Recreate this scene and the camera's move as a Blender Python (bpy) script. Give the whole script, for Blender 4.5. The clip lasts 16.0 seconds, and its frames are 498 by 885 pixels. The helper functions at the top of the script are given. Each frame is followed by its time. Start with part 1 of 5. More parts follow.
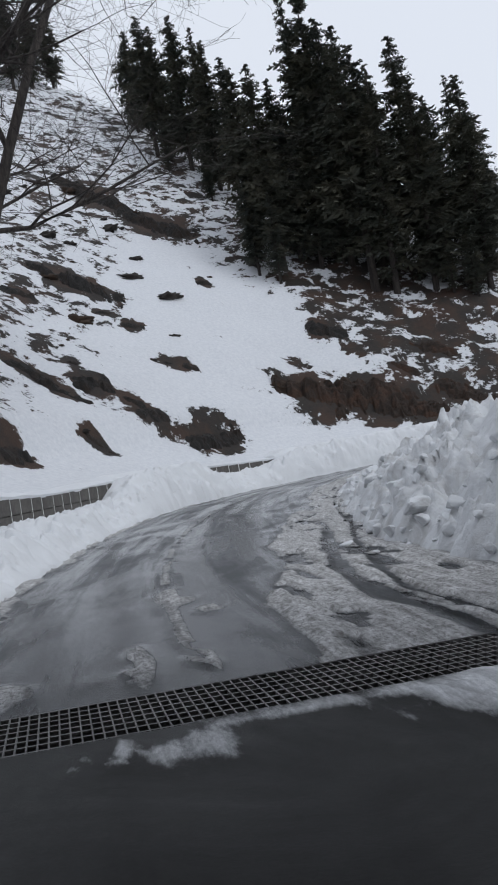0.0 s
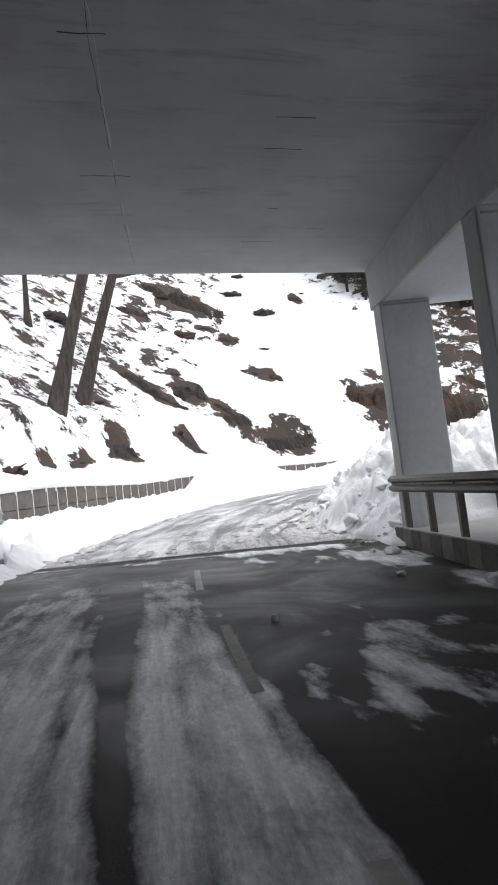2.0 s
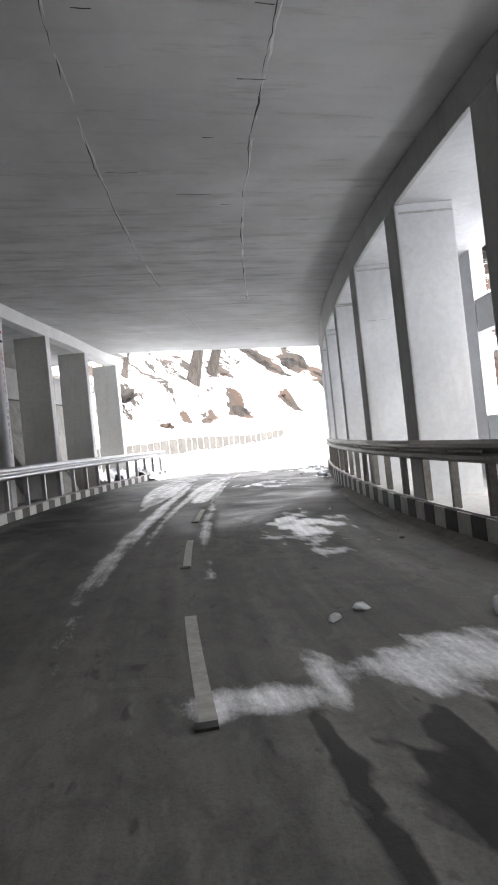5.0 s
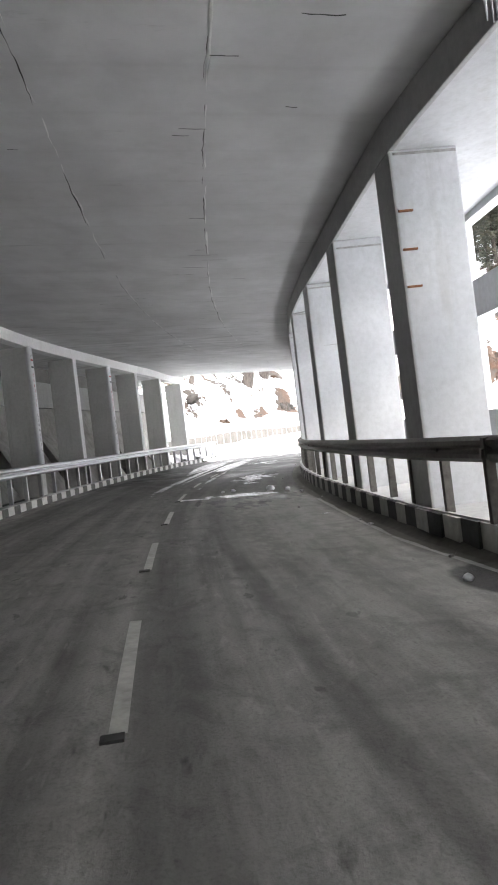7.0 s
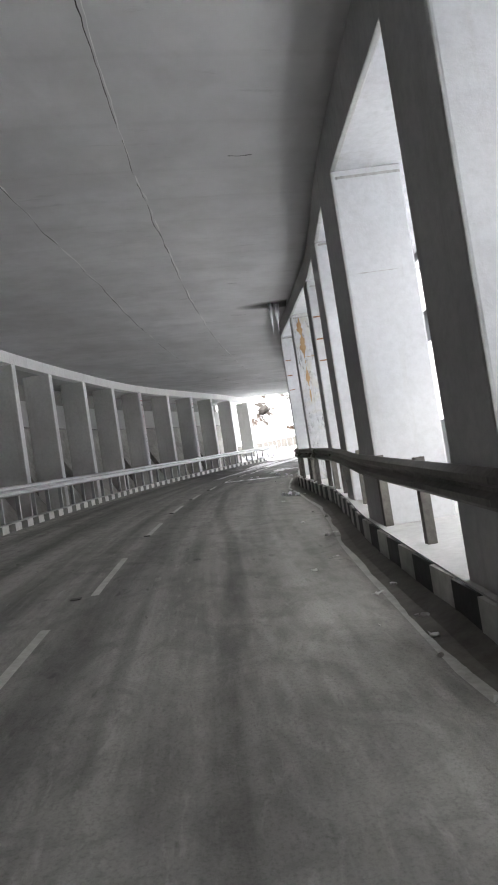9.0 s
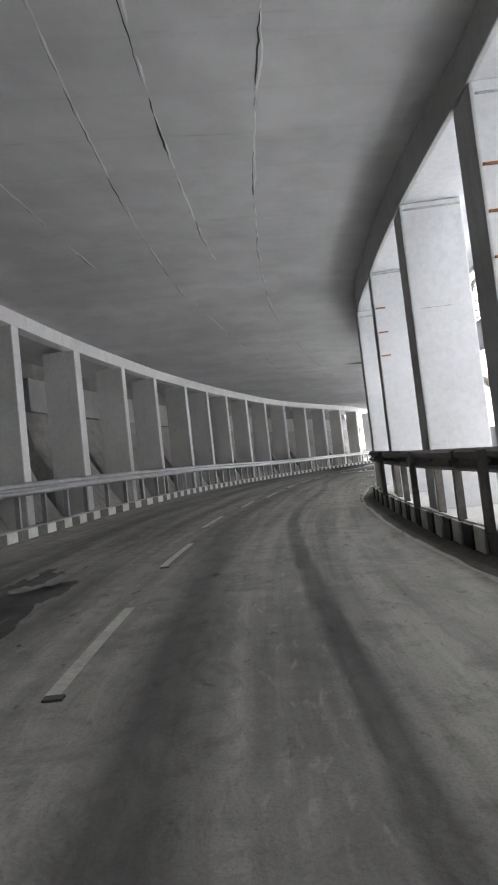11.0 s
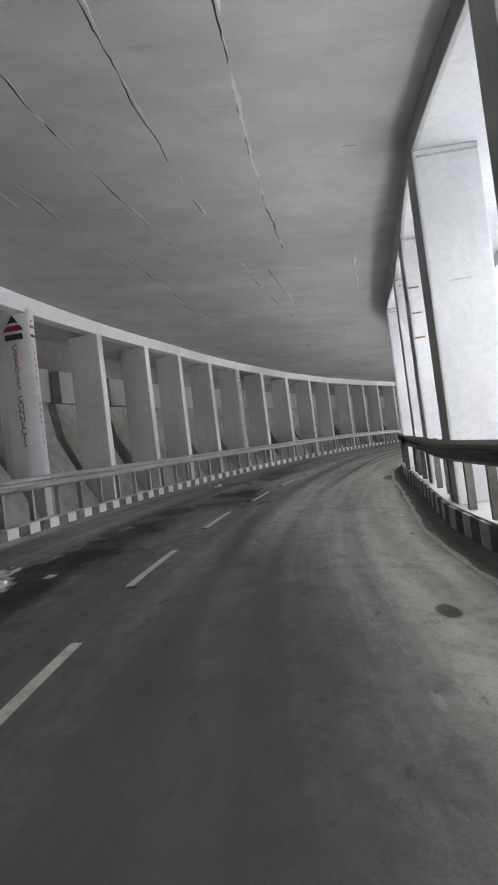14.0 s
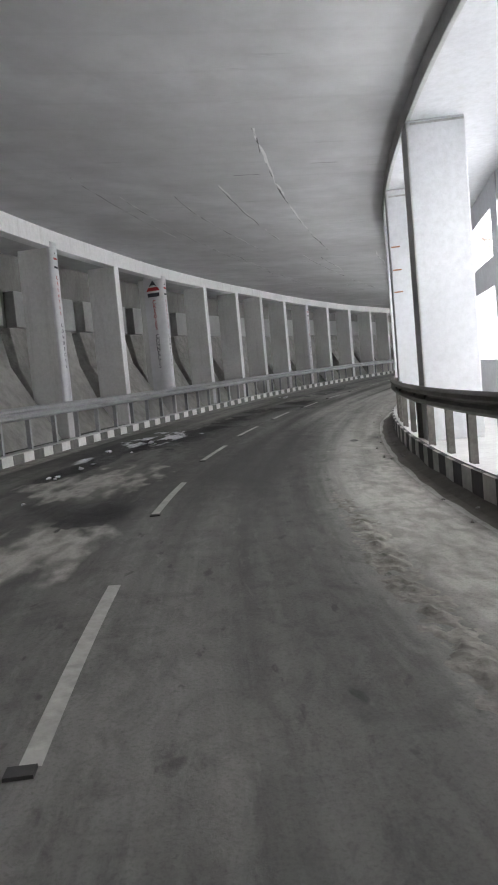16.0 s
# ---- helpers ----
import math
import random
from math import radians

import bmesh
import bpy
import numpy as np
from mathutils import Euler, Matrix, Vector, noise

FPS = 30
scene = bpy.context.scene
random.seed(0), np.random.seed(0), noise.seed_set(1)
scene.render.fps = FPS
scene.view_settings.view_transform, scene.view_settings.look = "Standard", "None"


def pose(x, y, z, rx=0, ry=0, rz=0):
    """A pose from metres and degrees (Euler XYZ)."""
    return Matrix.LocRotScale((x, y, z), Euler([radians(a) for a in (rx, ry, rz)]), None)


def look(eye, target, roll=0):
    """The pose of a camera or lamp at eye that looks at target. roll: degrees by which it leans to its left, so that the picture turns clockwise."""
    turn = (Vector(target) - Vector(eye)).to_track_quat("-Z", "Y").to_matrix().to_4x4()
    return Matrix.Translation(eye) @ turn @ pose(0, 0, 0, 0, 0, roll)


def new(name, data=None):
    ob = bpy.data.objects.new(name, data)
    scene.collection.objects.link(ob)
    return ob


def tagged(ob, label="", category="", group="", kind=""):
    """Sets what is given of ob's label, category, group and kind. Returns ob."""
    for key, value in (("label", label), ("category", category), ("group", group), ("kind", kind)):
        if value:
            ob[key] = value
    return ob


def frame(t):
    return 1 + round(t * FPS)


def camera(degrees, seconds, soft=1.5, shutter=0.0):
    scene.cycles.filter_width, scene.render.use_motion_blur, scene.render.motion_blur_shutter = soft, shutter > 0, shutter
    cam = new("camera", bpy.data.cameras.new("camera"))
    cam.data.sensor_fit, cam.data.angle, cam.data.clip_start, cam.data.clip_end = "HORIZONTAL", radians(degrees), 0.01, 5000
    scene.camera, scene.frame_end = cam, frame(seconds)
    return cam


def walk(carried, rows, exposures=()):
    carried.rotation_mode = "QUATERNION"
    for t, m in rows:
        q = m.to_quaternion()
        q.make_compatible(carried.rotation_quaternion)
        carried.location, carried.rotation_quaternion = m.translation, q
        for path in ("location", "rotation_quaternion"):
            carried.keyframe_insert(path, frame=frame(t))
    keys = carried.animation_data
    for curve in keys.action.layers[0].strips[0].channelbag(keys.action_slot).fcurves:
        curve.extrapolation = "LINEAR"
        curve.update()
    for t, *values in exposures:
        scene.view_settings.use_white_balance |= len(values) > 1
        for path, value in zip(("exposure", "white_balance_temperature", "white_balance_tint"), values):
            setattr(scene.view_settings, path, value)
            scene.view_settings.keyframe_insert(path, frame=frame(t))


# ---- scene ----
cam = camera(39.38, 16.0, soft=1.9)
PATH = [
    (0.0, -0.000, -0.000, 1.500, 93.77, 9.59, 0.61),
    (0.5, 1.047, -2.207, 1.373, 94.81, 8.61, 5.88),
    (1.0, 2.042, -4.467, 1.247, 95.26, 7.83, 9.05),
    (1.5, 2.964, -6.822, 1.143, 94.86, 7.22, 9.56),
    (2.0, 3.944, -9.253, 1.081, 94.52, 6.92, 9.78),
    (2.5, 5.030, -11.853, 1.023, 93.44, 7.07, 11.05),
    (3.0, 6.166, -14.448, 0.939, 92.15, 6.72, 13.75),
    (3.2, 6.660, -15.476, 0.908, 91.87, 6.25, 14.81),
    (5.5, 14.465, -29.171, 0.527, 91.11, 6.36, 22.60),
    (6.0, 16.634, -32.337, 0.429, 90.82, 6.52, 23.96),
    (6.5, 18.876, -35.326, 0.341, 90.86, 6.61, 25.20),
    (7.0, 21.343, -38.382, 0.279, 90.91, 6.88, 27.68),
    (7.5, 23.937, -41.419, 0.210, 90.78, 7.71, 29.76),
    (8.0, 26.572, -44.303, 0.115, 91.55, 8.44, 31.70),
    (8.2, 27.692, -45.435, 0.055, 91.72, 8.52, 32.30),
    (10.5, 40.093, -58.473, -0.735, 92.89, 7.31, 44.64),
    (11.0, 42.678, -61.030, -1.038, 93.62, 6.31, 47.29),
    (11.5, 45.883, -63.727, -1.194, 93.82, 6.20, 49.38),
    (12.0, 49.106, -66.281, -1.350, 94.45, 6.05, 51.93),
    (12.5, 52.417, -68.724, -1.479, 94.01, 6.23, 54.65),
    (13.0, 55.907, -70.837, -1.609, 93.50, 6.65, 57.56),
    (13.5, 59.308, -72.631, -1.773, 93.61, 6.94, 60.22),
    (14.0, 63.039, -74.426, -1.859, 92.43, 6.99, 62.43),
    (14.5, 66.132, -75.693, -1.888, 90.17, 7.44, 64.28),
    (15.0, 69.098, -76.829, -1.892, 87.80, 7.66, 64.41),
    (15.5, 71.524, -77.840, -1.884, 86.51, 6.16, 66.08),
    (16.0, 73.423, -78.745, -1.888, 86.03, 5.13, 68.74),
]
EXPOSURES = [(0.0, 0.1, 6100, 8), (0.5, 0.4, 6200, 8), (1.0, 0.78, 6300, 9), (2.0, 1.48, 6600, 9), (3.2, 2.5, 6700, 9), (5.5, 3.68, 6850, 9), (8.0, 3.8, 6850, 8), (10.5, 3.88, 6850, 8), (12.5, 3.96, 6850, 8), (13.2, 4.1, 6850, 8), (14.5, 4.1, 6850, 8), (15.0, 3.9, 6850, 8), (15.5, 3.93, 6850, 8), (16.0, 4.16, 6850, 8)]
walk(cam, [(t, pose(*p)) for t, *p in PATH], EXPOSURES)

# ---- world and sun: overcast winter sky ----
world = bpy.data.worlds.new("overcast_sky")
scene.world = world
world.use_nodes = True
wn, wl = world.node_tree.nodes, world.node_tree.links
sky = wn.new("ShaderNodeTexSky")
sky.sky_type = "NISHITA"
sky.sun_disc = False
sky.sun_elevation, sky.sun_rotation = radians(48), radians(115)
sky.dust_density, sky.air_density = 3.0, 1.0
grey = wn.new("ShaderNodeHueSaturation")
grey.inputs["Saturation"].default_value = 0.12
even = wn.new("ShaderNodeMix")
even.data_type = "RGBA"
even.inputs[0].default_value = 0.92
even.inputs[7].default_value = (7.6, 7.7, 8.2, 1)
wl.new(sky.outputs[0], grey.inputs["Color"])
wl.new(grey.outputs[0], even.inputs[6])
wl.new(even.outputs[2], wn["Background"].inputs[0])
wn["Background"].inputs[1].default_value = 0.1
sun = new("sun", bpy.data.lights.new("sun", "SUN"))
sun.data.energy, sun.data.angle, sun.data.color = 0.5, radians(25), (1.0, 0.97, 0.93)
sun.matrix_world = look((0, 0, 0), (-0.61, 0.28, -0.74))

# ---- materials ----


def material(name, rough=0.8, metal=0.0):
    m = bpy.data.materials.new(name)
    m.use_nodes = True
    b = m.node_tree.nodes["Principled BSDF"]
    b.inputs["Roughness"].default_value, b.inputs["Metallic"].default_value = rough, metal
    return m, m.node_tree.nodes, m.node_tree.links, b


def coords(nodes, links, kind="Object", scale=(1, 1, 1)):
    tc, mp = nodes.new("ShaderNodeTexCoord"), nodes.new("ShaderNodeMapping")
    mp.inputs["Scale"].default_value = scale
    links.new(tc.outputs[kind], mp.inputs[0])
    return mp.outputs[0]


def noise_tex(nodes, links, vec, scale, detail=6, rough=0.6, warp=0.0):
    n = nodes.new("ShaderNodeTexNoise")
    n.inputs["Scale"].default_value, n.inputs["Detail"].default_value = scale, detail
    n.inputs["Roughness"].default_value, n.inputs["Distortion"].default_value = rough, warp
    links.new(vec, n.inputs["Vector"])
    return n.outputs["Fac"]


def ramp(nodes, links, fac, stops):
    r = nodes.new("ShaderNodeValToRGB")
    el = r.color_ramp.elements
    el.remove(el[1])
    el[0].position = stops[0][0]
    for p, c in stops[1:]:
        el.new(p)
    for e, (p, c) in zip(el, stops):
        e.color = (c, c, c, 1) if isinstance(c, (int, float)) else (*c, 1)
    links.new(fac, r.inputs[0])
    return r.outputs[0]


def mix(nodes, links, fac, a, b, mode="MIX"):
    m = nodes.new("ShaderNodeMix")
    m.data_type, m.blend_type = "RGBA", mode
    for sock, v in ((m.inputs[0], fac), (m.inputs[6], a), (m.inputs[7], b)):
        if hasattr(v, "is_linked"):
            links.new(v, sock)
        else:
            sock.default_value = v if isinstance(v, (int, float)) else (*v, 1)
    return m.outputs[2]


def bump(nodes, links, b, height, strength=0.3, dist=0.02):
    n = nodes.new("ShaderNodeBump")
    n.inputs["Strength"].default_value, n.inputs["Distance"].default_value = strength, dist
    links.new(height, n.inputs["Height"])
    links.new(n.outputs[0], b.inputs["Normal"])


def two_scale(name, dark, light, fine=8.0, coarse=0.6, rough=0.85, relief=0.3, metal=0.0, scale=(1, 1, 1), dist=0.02, spread=(0.3, 0.7)):
    m, n, l, b = material(name, rough, metal)
    v = coords(n, l, "Object", scale)
    f, c = noise_tex(n, l, v, fine), noise_tex(n, l, v, coarse, 4)
    base = ramp(n, l, c, [(spread[0], dark), (spread[1], light)])
    col = mix(n, l, 0.55, base, ramp(n, l, f, [(0.25, dark), (0.75, light)]))
    l.new(col, b.inputs["Base Color"])
    bump(n, l, b, f, relief, dist)
    return m


def concrete_material(name, dark, light, stain):
    m, n, l, b = material(name, 0.88)
    v = coords(n, l)
    c, f = noise_tex(n, l, v, 0.35, 5, 0.6, 0.6), noise_tex(n, l, v, 9.0, 8, 0.7)
    run = noise_tex(n, l, coords(n, l, "Object", (2.2, 2.2, 0.22)), 1.6, 5, 0.65)
    col = mix(n, l, ramp(n, l, c, [(0.3, 0.0), (0.72, 1.0)]), dark, light)
    col = mix(n, l, ramp(n, l, run, [(0.55, 0.0), (0.8, 0.55)]), col, stain)
    col = mix(n, l, ramp(n, l, f, [(0.3, 0.35), (0.6, 0.0)]), col, tuple(0.7 * x for x in dark))
    l.new(col, b.inputs["Base Color"])
    bump(n, l, b, f, 0.35, 0.012)
    return m


concrete = concrete_material("concrete", (0.36, 0.36, 0.36), (0.5, 0.5, 0.49), (0.27, 0.26, 0.24))
shaded_wall = concrete_material("shaded_side_concrete", (0.56, 0.56, 0.55), (0.7, 0.7, 0.68), (0.4, 0.395, 0.37))
white_paint = concrete_material("white_lime_paint", (0.74, 0.74, 0.75), (0.86, 0.86, 0.86), (0.52, 0.51, 0.49))
# much darker than the other concretes, for the mountain-side walkway
dark_floor = concrete_material("near_black_concrete", (0.05, 0.05, 0.048), (0.13, 0.13, 0.125), (0.03, 0.03, 0.03))
whitewash = concrete_material("whitewashed_concrete", (0.5, 0.51, 0.53), (0.62, 0.63, 0.65), (0.4, 0.39, 0.37))


def flaking_material():
    """Whitewash that flakes off in patches, with mould and rusty seepage running down."""
    m, n, l, b = material("flaking_plaster", 0.9)
    v = coords(n, l)
    big, fine = noise_tex(n, l, v, 1.3, 7, 0.7, 1.0), noise_tex(n, l, v, 8.0, 8, 0.75)
    mould = noise_tex(n, l, coords(n, l, "Object", (3.2, 3.2, 0.8)), 2.4, 9, 0.8, 0.3)
    run = noise_tex(n, l, coords(n, l, "Object", (3.5, 3.5, 0.2)), 1.5, 5, 0.6)
    col = mix(n, l, ramp(n, l, fine, [(0.3, 0.0), (0.7, 1.0)]), (0.4, 0.41, 0.43), (0.56, 0.57, 0.59))
    col = mix(n, l, ramp(n, l, big, [(0.5, 0.0), (0.62, 0.6)]), col, (0.46, 0.435, 0.37))
    col = mix(n, l, ramp(n, l, run, [(0.6, 0.0), (0.75, 0.5)]), col, (0.4, 0.3, 0.19))
    col = mix(n, l, ramp(n, l, mould, [(0.54, 0.0), (0.62, 0.8)]), col, (0.085, 0.085, 0.08))
    l.new(col, b.inputs["Base Color"])
    bump(n, l, b, mix(n, l, 0.5, big, fine), 0.6, 0.02)
    return m


rusty = flaking_material()


def attribute(n, name):
    at_node = n.new("ShaderNodeAttribute")
    at_node.attribute_name = name
    return at_node.outputs["Fac"]


def plus(n, l, a, b, scale=1.0):
    m = n.new("ShaderNodeMath")
    m.operation = "MULTIPLY_ADD"
    l.new(b, m.inputs[0])
    m.inputs[1].default_value = scale
    l.new(a, m.inputs[2])
    return m.outputs[0]


def ceiling_material():
    m, n, l, b = material("board_marked_concrete", 0.85)
    v = coords(n, l, "UV")
    c = noise_tex(n, l, v, 0.22, 6, 0.6, 0.3)
    mid = noise_tex(n, l, v, 0.9, 7, 0.6, 0.2)
    boards = noise_tex(n, l, coords(n, l, "UV", (2.6, 0.3, 1)), 1.5, 7, 0.7, 0.2)
    soot = noise_tex(n, l, coords(n, l, "UV", (3.6, 0.6, 1)), 0.8, 9, 0.75, 0.25)
    f = noise_tex(n, l, v, 14.0, 6, 0.7)
    col = mix(n, l, ramp(n, l, c, [(0.32, 0.0), (0.68, 1.0)]), (0.5, 0.5, 0.505), (0.68, 0.68, 0.69))
    col = mix(n, l, ramp(n, l, mid, [(0.3, 0.5), (0.6, 0.0)]), col, (0.42, 0.42, 0.425))
    col = mix(n, l, ramp(n, l, boards, [(0.52, 0.0), (0.75, 0.05)]), col, (0.3, 0.3, 0.31))
    lane = n.new("ShaderNodeTexWave")
    lane.bands_direction = "X"
    lane.inputs["Scale"].default_value, lane.inputs["Distortion"].default_value = 0.26, 0.6
    lane.inputs["Detail"].default_value = 3
    l.new(v, lane.inputs["Vector"])
    col = mix(n, l, ramp(n, l, lane.outputs["Fac"], [(0.0, 0.06), (0.03, 0.0)]), col, (0.24, 0.24, 0.24))
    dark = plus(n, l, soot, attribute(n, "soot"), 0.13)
    seep = plus(n, l, attribute(n, "damp"), mix(n, l, 0.5, mid, f), 0.6)
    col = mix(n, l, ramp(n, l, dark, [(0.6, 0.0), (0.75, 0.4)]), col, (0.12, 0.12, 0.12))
    col = mix(n, l, ramp(n, l, seep, [(0.42, 0.0), (0.75, 0.6), (1.2, 0.92)]), col, (0.045, 0.043, 0.038))
    l.new(col, b.inputs["Base Color"])
    bump(n, l, b, mix(n, l, 0.7, mid, f), 0.16, 0.015)
    return m


def road_material():
    """Asphalt: worn wheel tracks along the lane, dust, damp stains and tracked-in snow."""
    m, n, l, b = material("asphalt", 0.8)
    v = coords(n, l, "UV")
    grain = noise_tex(n, l, v, 38.0, 8, 0.75)
    streak = noise_tex(n, l, coords(n, l, "UV", (0.05, 1.5, 1)), 1.5, 6, 0.6, 0.12)
    blotch = noise_tex(n, l, v, 0.55, 7, 0.65, 0.8)
    small = noise_tex(n, l, coords(n, l, "UV", (0.8, 1.7, 1)), 2.4, 9, 0.75, 0.6)
    pock = noise_tex(n, l, coords(n, l, "UV", (0.6, 1.5, 1)), 4.2, 3, 0.5, 0.4)
    col = mix(n, l, ramp(n, l, streak, [(0.36, 0.0), (0.64, 1.0)]), (0.13, 0.129, 0.122), (0.29, 0.285, 0.268))
    col = mix(n, l, ramp(n, l, blotch, [(0.4, 0.0), (0.7, 0.55)]), col, (0.3, 0.295, 0.28))
    mid = noise_tex(n, l, v, 1.3, 8, 0.7, 1.2)
    col = mix(n, l, ramp(n, l, mid, [(0.36, 0.42), (0.5, 0.0)]), col, (0.11, 0.11, 0.105))
    col = mix(n, l, ramp(n, l, small, [(0.5, 0.0), (0.66, 0.42)]), col, (0.1, 0.1, 0.096))
    col = mix(n, l, ramp(n, l, pock, [(0.66, 0.0), (0.72, 0.6)]), col, (0.06, 0.06, 0.058))
    fleck = noise_tex(n, l, coords(n, l, "UV", (0.45, 1.7, 1)), 5.0, 5, 0.62, 0.5)
    col = mix(n, l, ramp(n, l, fleck, [(0.57, 0.0), (0.68, 0.38)]), col, (0.36, 0.352, 0.335))
    worn = plus(n, l, attribute(n, "worn"), small, 0.35)
    col = mix(n, l, ramp(n, l, worn, [(0.25, 0.0), (1.1, 0.85)]), col, (0.055, 0.055, 0.054))
    dust = plus(n, l, attribute(n, "dust"), small, 0.6)
    col = mix(n, l, ramp(n, l, dust, [(0.5, 0.0), (0.9, 0.8)]), col, mix(n, l, ramp(n, l, mix(n, l, 0.5, pock, mid), [(0.42, 0.0), (0.58, 1.0)]), (0.25, 0.242, 0.225), (0.42, 0.407, 0.378)))
    wet = plus(n, l, plus(n, l, attribute(n, "wet"), small, 0.25), mid, 0.2)
    wet_mask = ramp(n, l, wet, [(0.58, 0.0), (0.72, 1.0)])
    damp = mix(n, l, 0.17, (0.016, 0.016, 0.0165), col)
    col = mix(n, l, wet_mask, col, damp)
    col = mix(n, l, ramp(n, l, grain, [(0.3, 0.4), (0.52, 0.0)]), col, (0.04, 0.04, 0.039))
    snow_f = noise_tex(n, l, coords(n, l, "UV", (0.4, 1.4, 1)), 3.4, 9, 0.78, 0.3)
    crumb = noise_tex(n, l, coords(n, l, "UV", (0.7, 1.4, 1)), 16.0, 6, 0.75)
    snow = mix(n, l, 0.5, attribute(n, "snow"), mix(n, l, 0.4, snow_f, crumb))
    snow_mask = ramp(n, l, snow, [(0.39, 0.0), (0.5, 0.5), (0.7, 1.0)])
    white = mix(n, l, ramp(n, l, mix(n, l, 0.55, snow_f, crumb), [(0.36, 0.0), (0.6, 1.0)]), (0.46, 0.47, 0.49), (0.95, 0.96, 0.98))
    drag = noise_tex(n, l, coords(n, l, "UV", (0.22, 5.0, 1)), 2.0, 6, 0.65)
    white = mix(n, l, ramp(n, l, drag, [(0.4, 0.4), (0.56, 0.0)]), white, (0.24, 0.245, 0.255))
    col = mix(n, l, snow_mask, col, white)
    l.new(col, b.inputs["Base Color"])
    rough = mix(n, l, wet_mask, ramp(n, l, blotch, [(0.3, 0.75), (0.7, 0.95)]), ramp(n, l, blotch, [(0.35, 0.34), (0.65, 0.62)]))
    l.new(mix(n, l, snow_mask, mix(n, l, attribute(n, "slick"), mix(n, l, wet_mask, (0.09, 0.09, 0.09), (0.035, 0.035, 0.035)), (0.2, 0.2, 0.2)), (0.5, 0.5, 0.5)), b.inputs["Specular IOR Level"])
    l.new(mix(n, l, snow_mask, rough, (0.4, 0.4, 0.4)), b.inputs["Roughness"])
    bump(n, l, b, mix(n, l, snow_mask, mix(n, l, 0.35, grain, small), crumb), 0.55, 0.015)
    return m


def slush_material():
    """Wet asphalt under smeared, dirty snow."""
    m, n, l, b = material("wet_slushy_asphalt", 0.4)
    v = coords(n, l, "UV")
    lane = noise_tex(n, l, coords(n, l, "UV", (0.07, 1.1, 1)), 1.3, 6, 0.65, 0.3)
    f = noise_tex(n, l, v, 7.0, 9, 0.75, 0.3)
    tread = noise_tex(n, l, coords(n, l, "UV", (0.35, 2.6, 1)), 3.0, 8, 0.75, 0.4)
    amount = plus(n, l, plus(n, l, attribute(n, "snow"), f, 0.35), tread, 0.4)
    mask = ramp(n, l, amount, [(0.66, 0.0), (0.76, 0.6), (0.98, 1.0)])
    wet = mix(n, l, ramp(n, l, lane, [(0.38, 0.0), (0.62, 1.0)]), (0.014, 0.015, 0.017), (0.05, 0.053, 0.058))
    pool = noise_tex(n, l, coords(n, l, "UV", (0.3, 0.6, 1)), 0.9, 6, 0.6, 0.6)
    snow = mix(n, l, ramp(n, l, mix(n, l, 0.5, f, tread), [(0.38, 0.0), (0.6, 1.0)]), (0.16, 0.153, 0.145), (0.74, 0.74, 0.745))
    grit = noise_tex(n, l, coords(n, l, "UV", (0.8, 1.2, 1)), 20.0, 7, 0.75)
    snow = mix(n, l, ramp(n, l, grit, [(0.4, 0.65), (0.52, 0.0)]), snow, (0.11, 0.1, 0.09))
    wet = mix(n, l, ramp(n, l, grit, [(0.56, 0.0), (0.68, 0.6)]), wet, (0.2, 0.2, 0.205))
    l.new(mix(n, l, mask, wet, snow), b.inputs["Base Color"])
    b.inputs["Specular IOR Level"].default_value = 0.5
    l.new(mix(n, l, mask, ramp(n, l, mix(n, l, 0.45, lane, pool), [(0.4, 0.06), (0.5, 0.2), (0.62, 0.5)]), (0.75, 0.75, 0.75)), b.inputs["Roughness"])
    bump(n, l, b, mix(n, l, mask, ramp(n, l, f, [(0.0, 0.28), (1.0, 0.34)]), mix(n, l, 0.5, amount, f)), 0.8, 0.07)
    return m


def snow_material(name, grime=0.0, lumps=2.0):
    m, n, l, b = material(name, 0.6)
    v = coords(n, l)
    c, f = noise_tex(n, l, v, 0.5, 6, 0.6, 0.5), noise_tex(n, l, v, lumps * 3, 8, 0.65)
    dirt = noise_tex(n, l, v, 1.1, 9, 0.72, 0.9)
    col = mix(n, l, c, (0.64, 0.655, 0.68), (0.8, 0.81, 0.825))
    col = mix(n, l, ramp(n, l, dirt, [(0.62 - 0.2 * grime, 0.0), (0.82 - 0.1 * grime, 0.25 + 0.6 * grime)]), col, (0.21, 0.18, 0.15))
    l.new(col, b.inputs["Base Color"])
    b.inputs["Subsurface Weight"].default_value = 0.0
    bump(n, l, b, mix(n, l, 0.6, c, f), 0.8, 0.06)
    return m


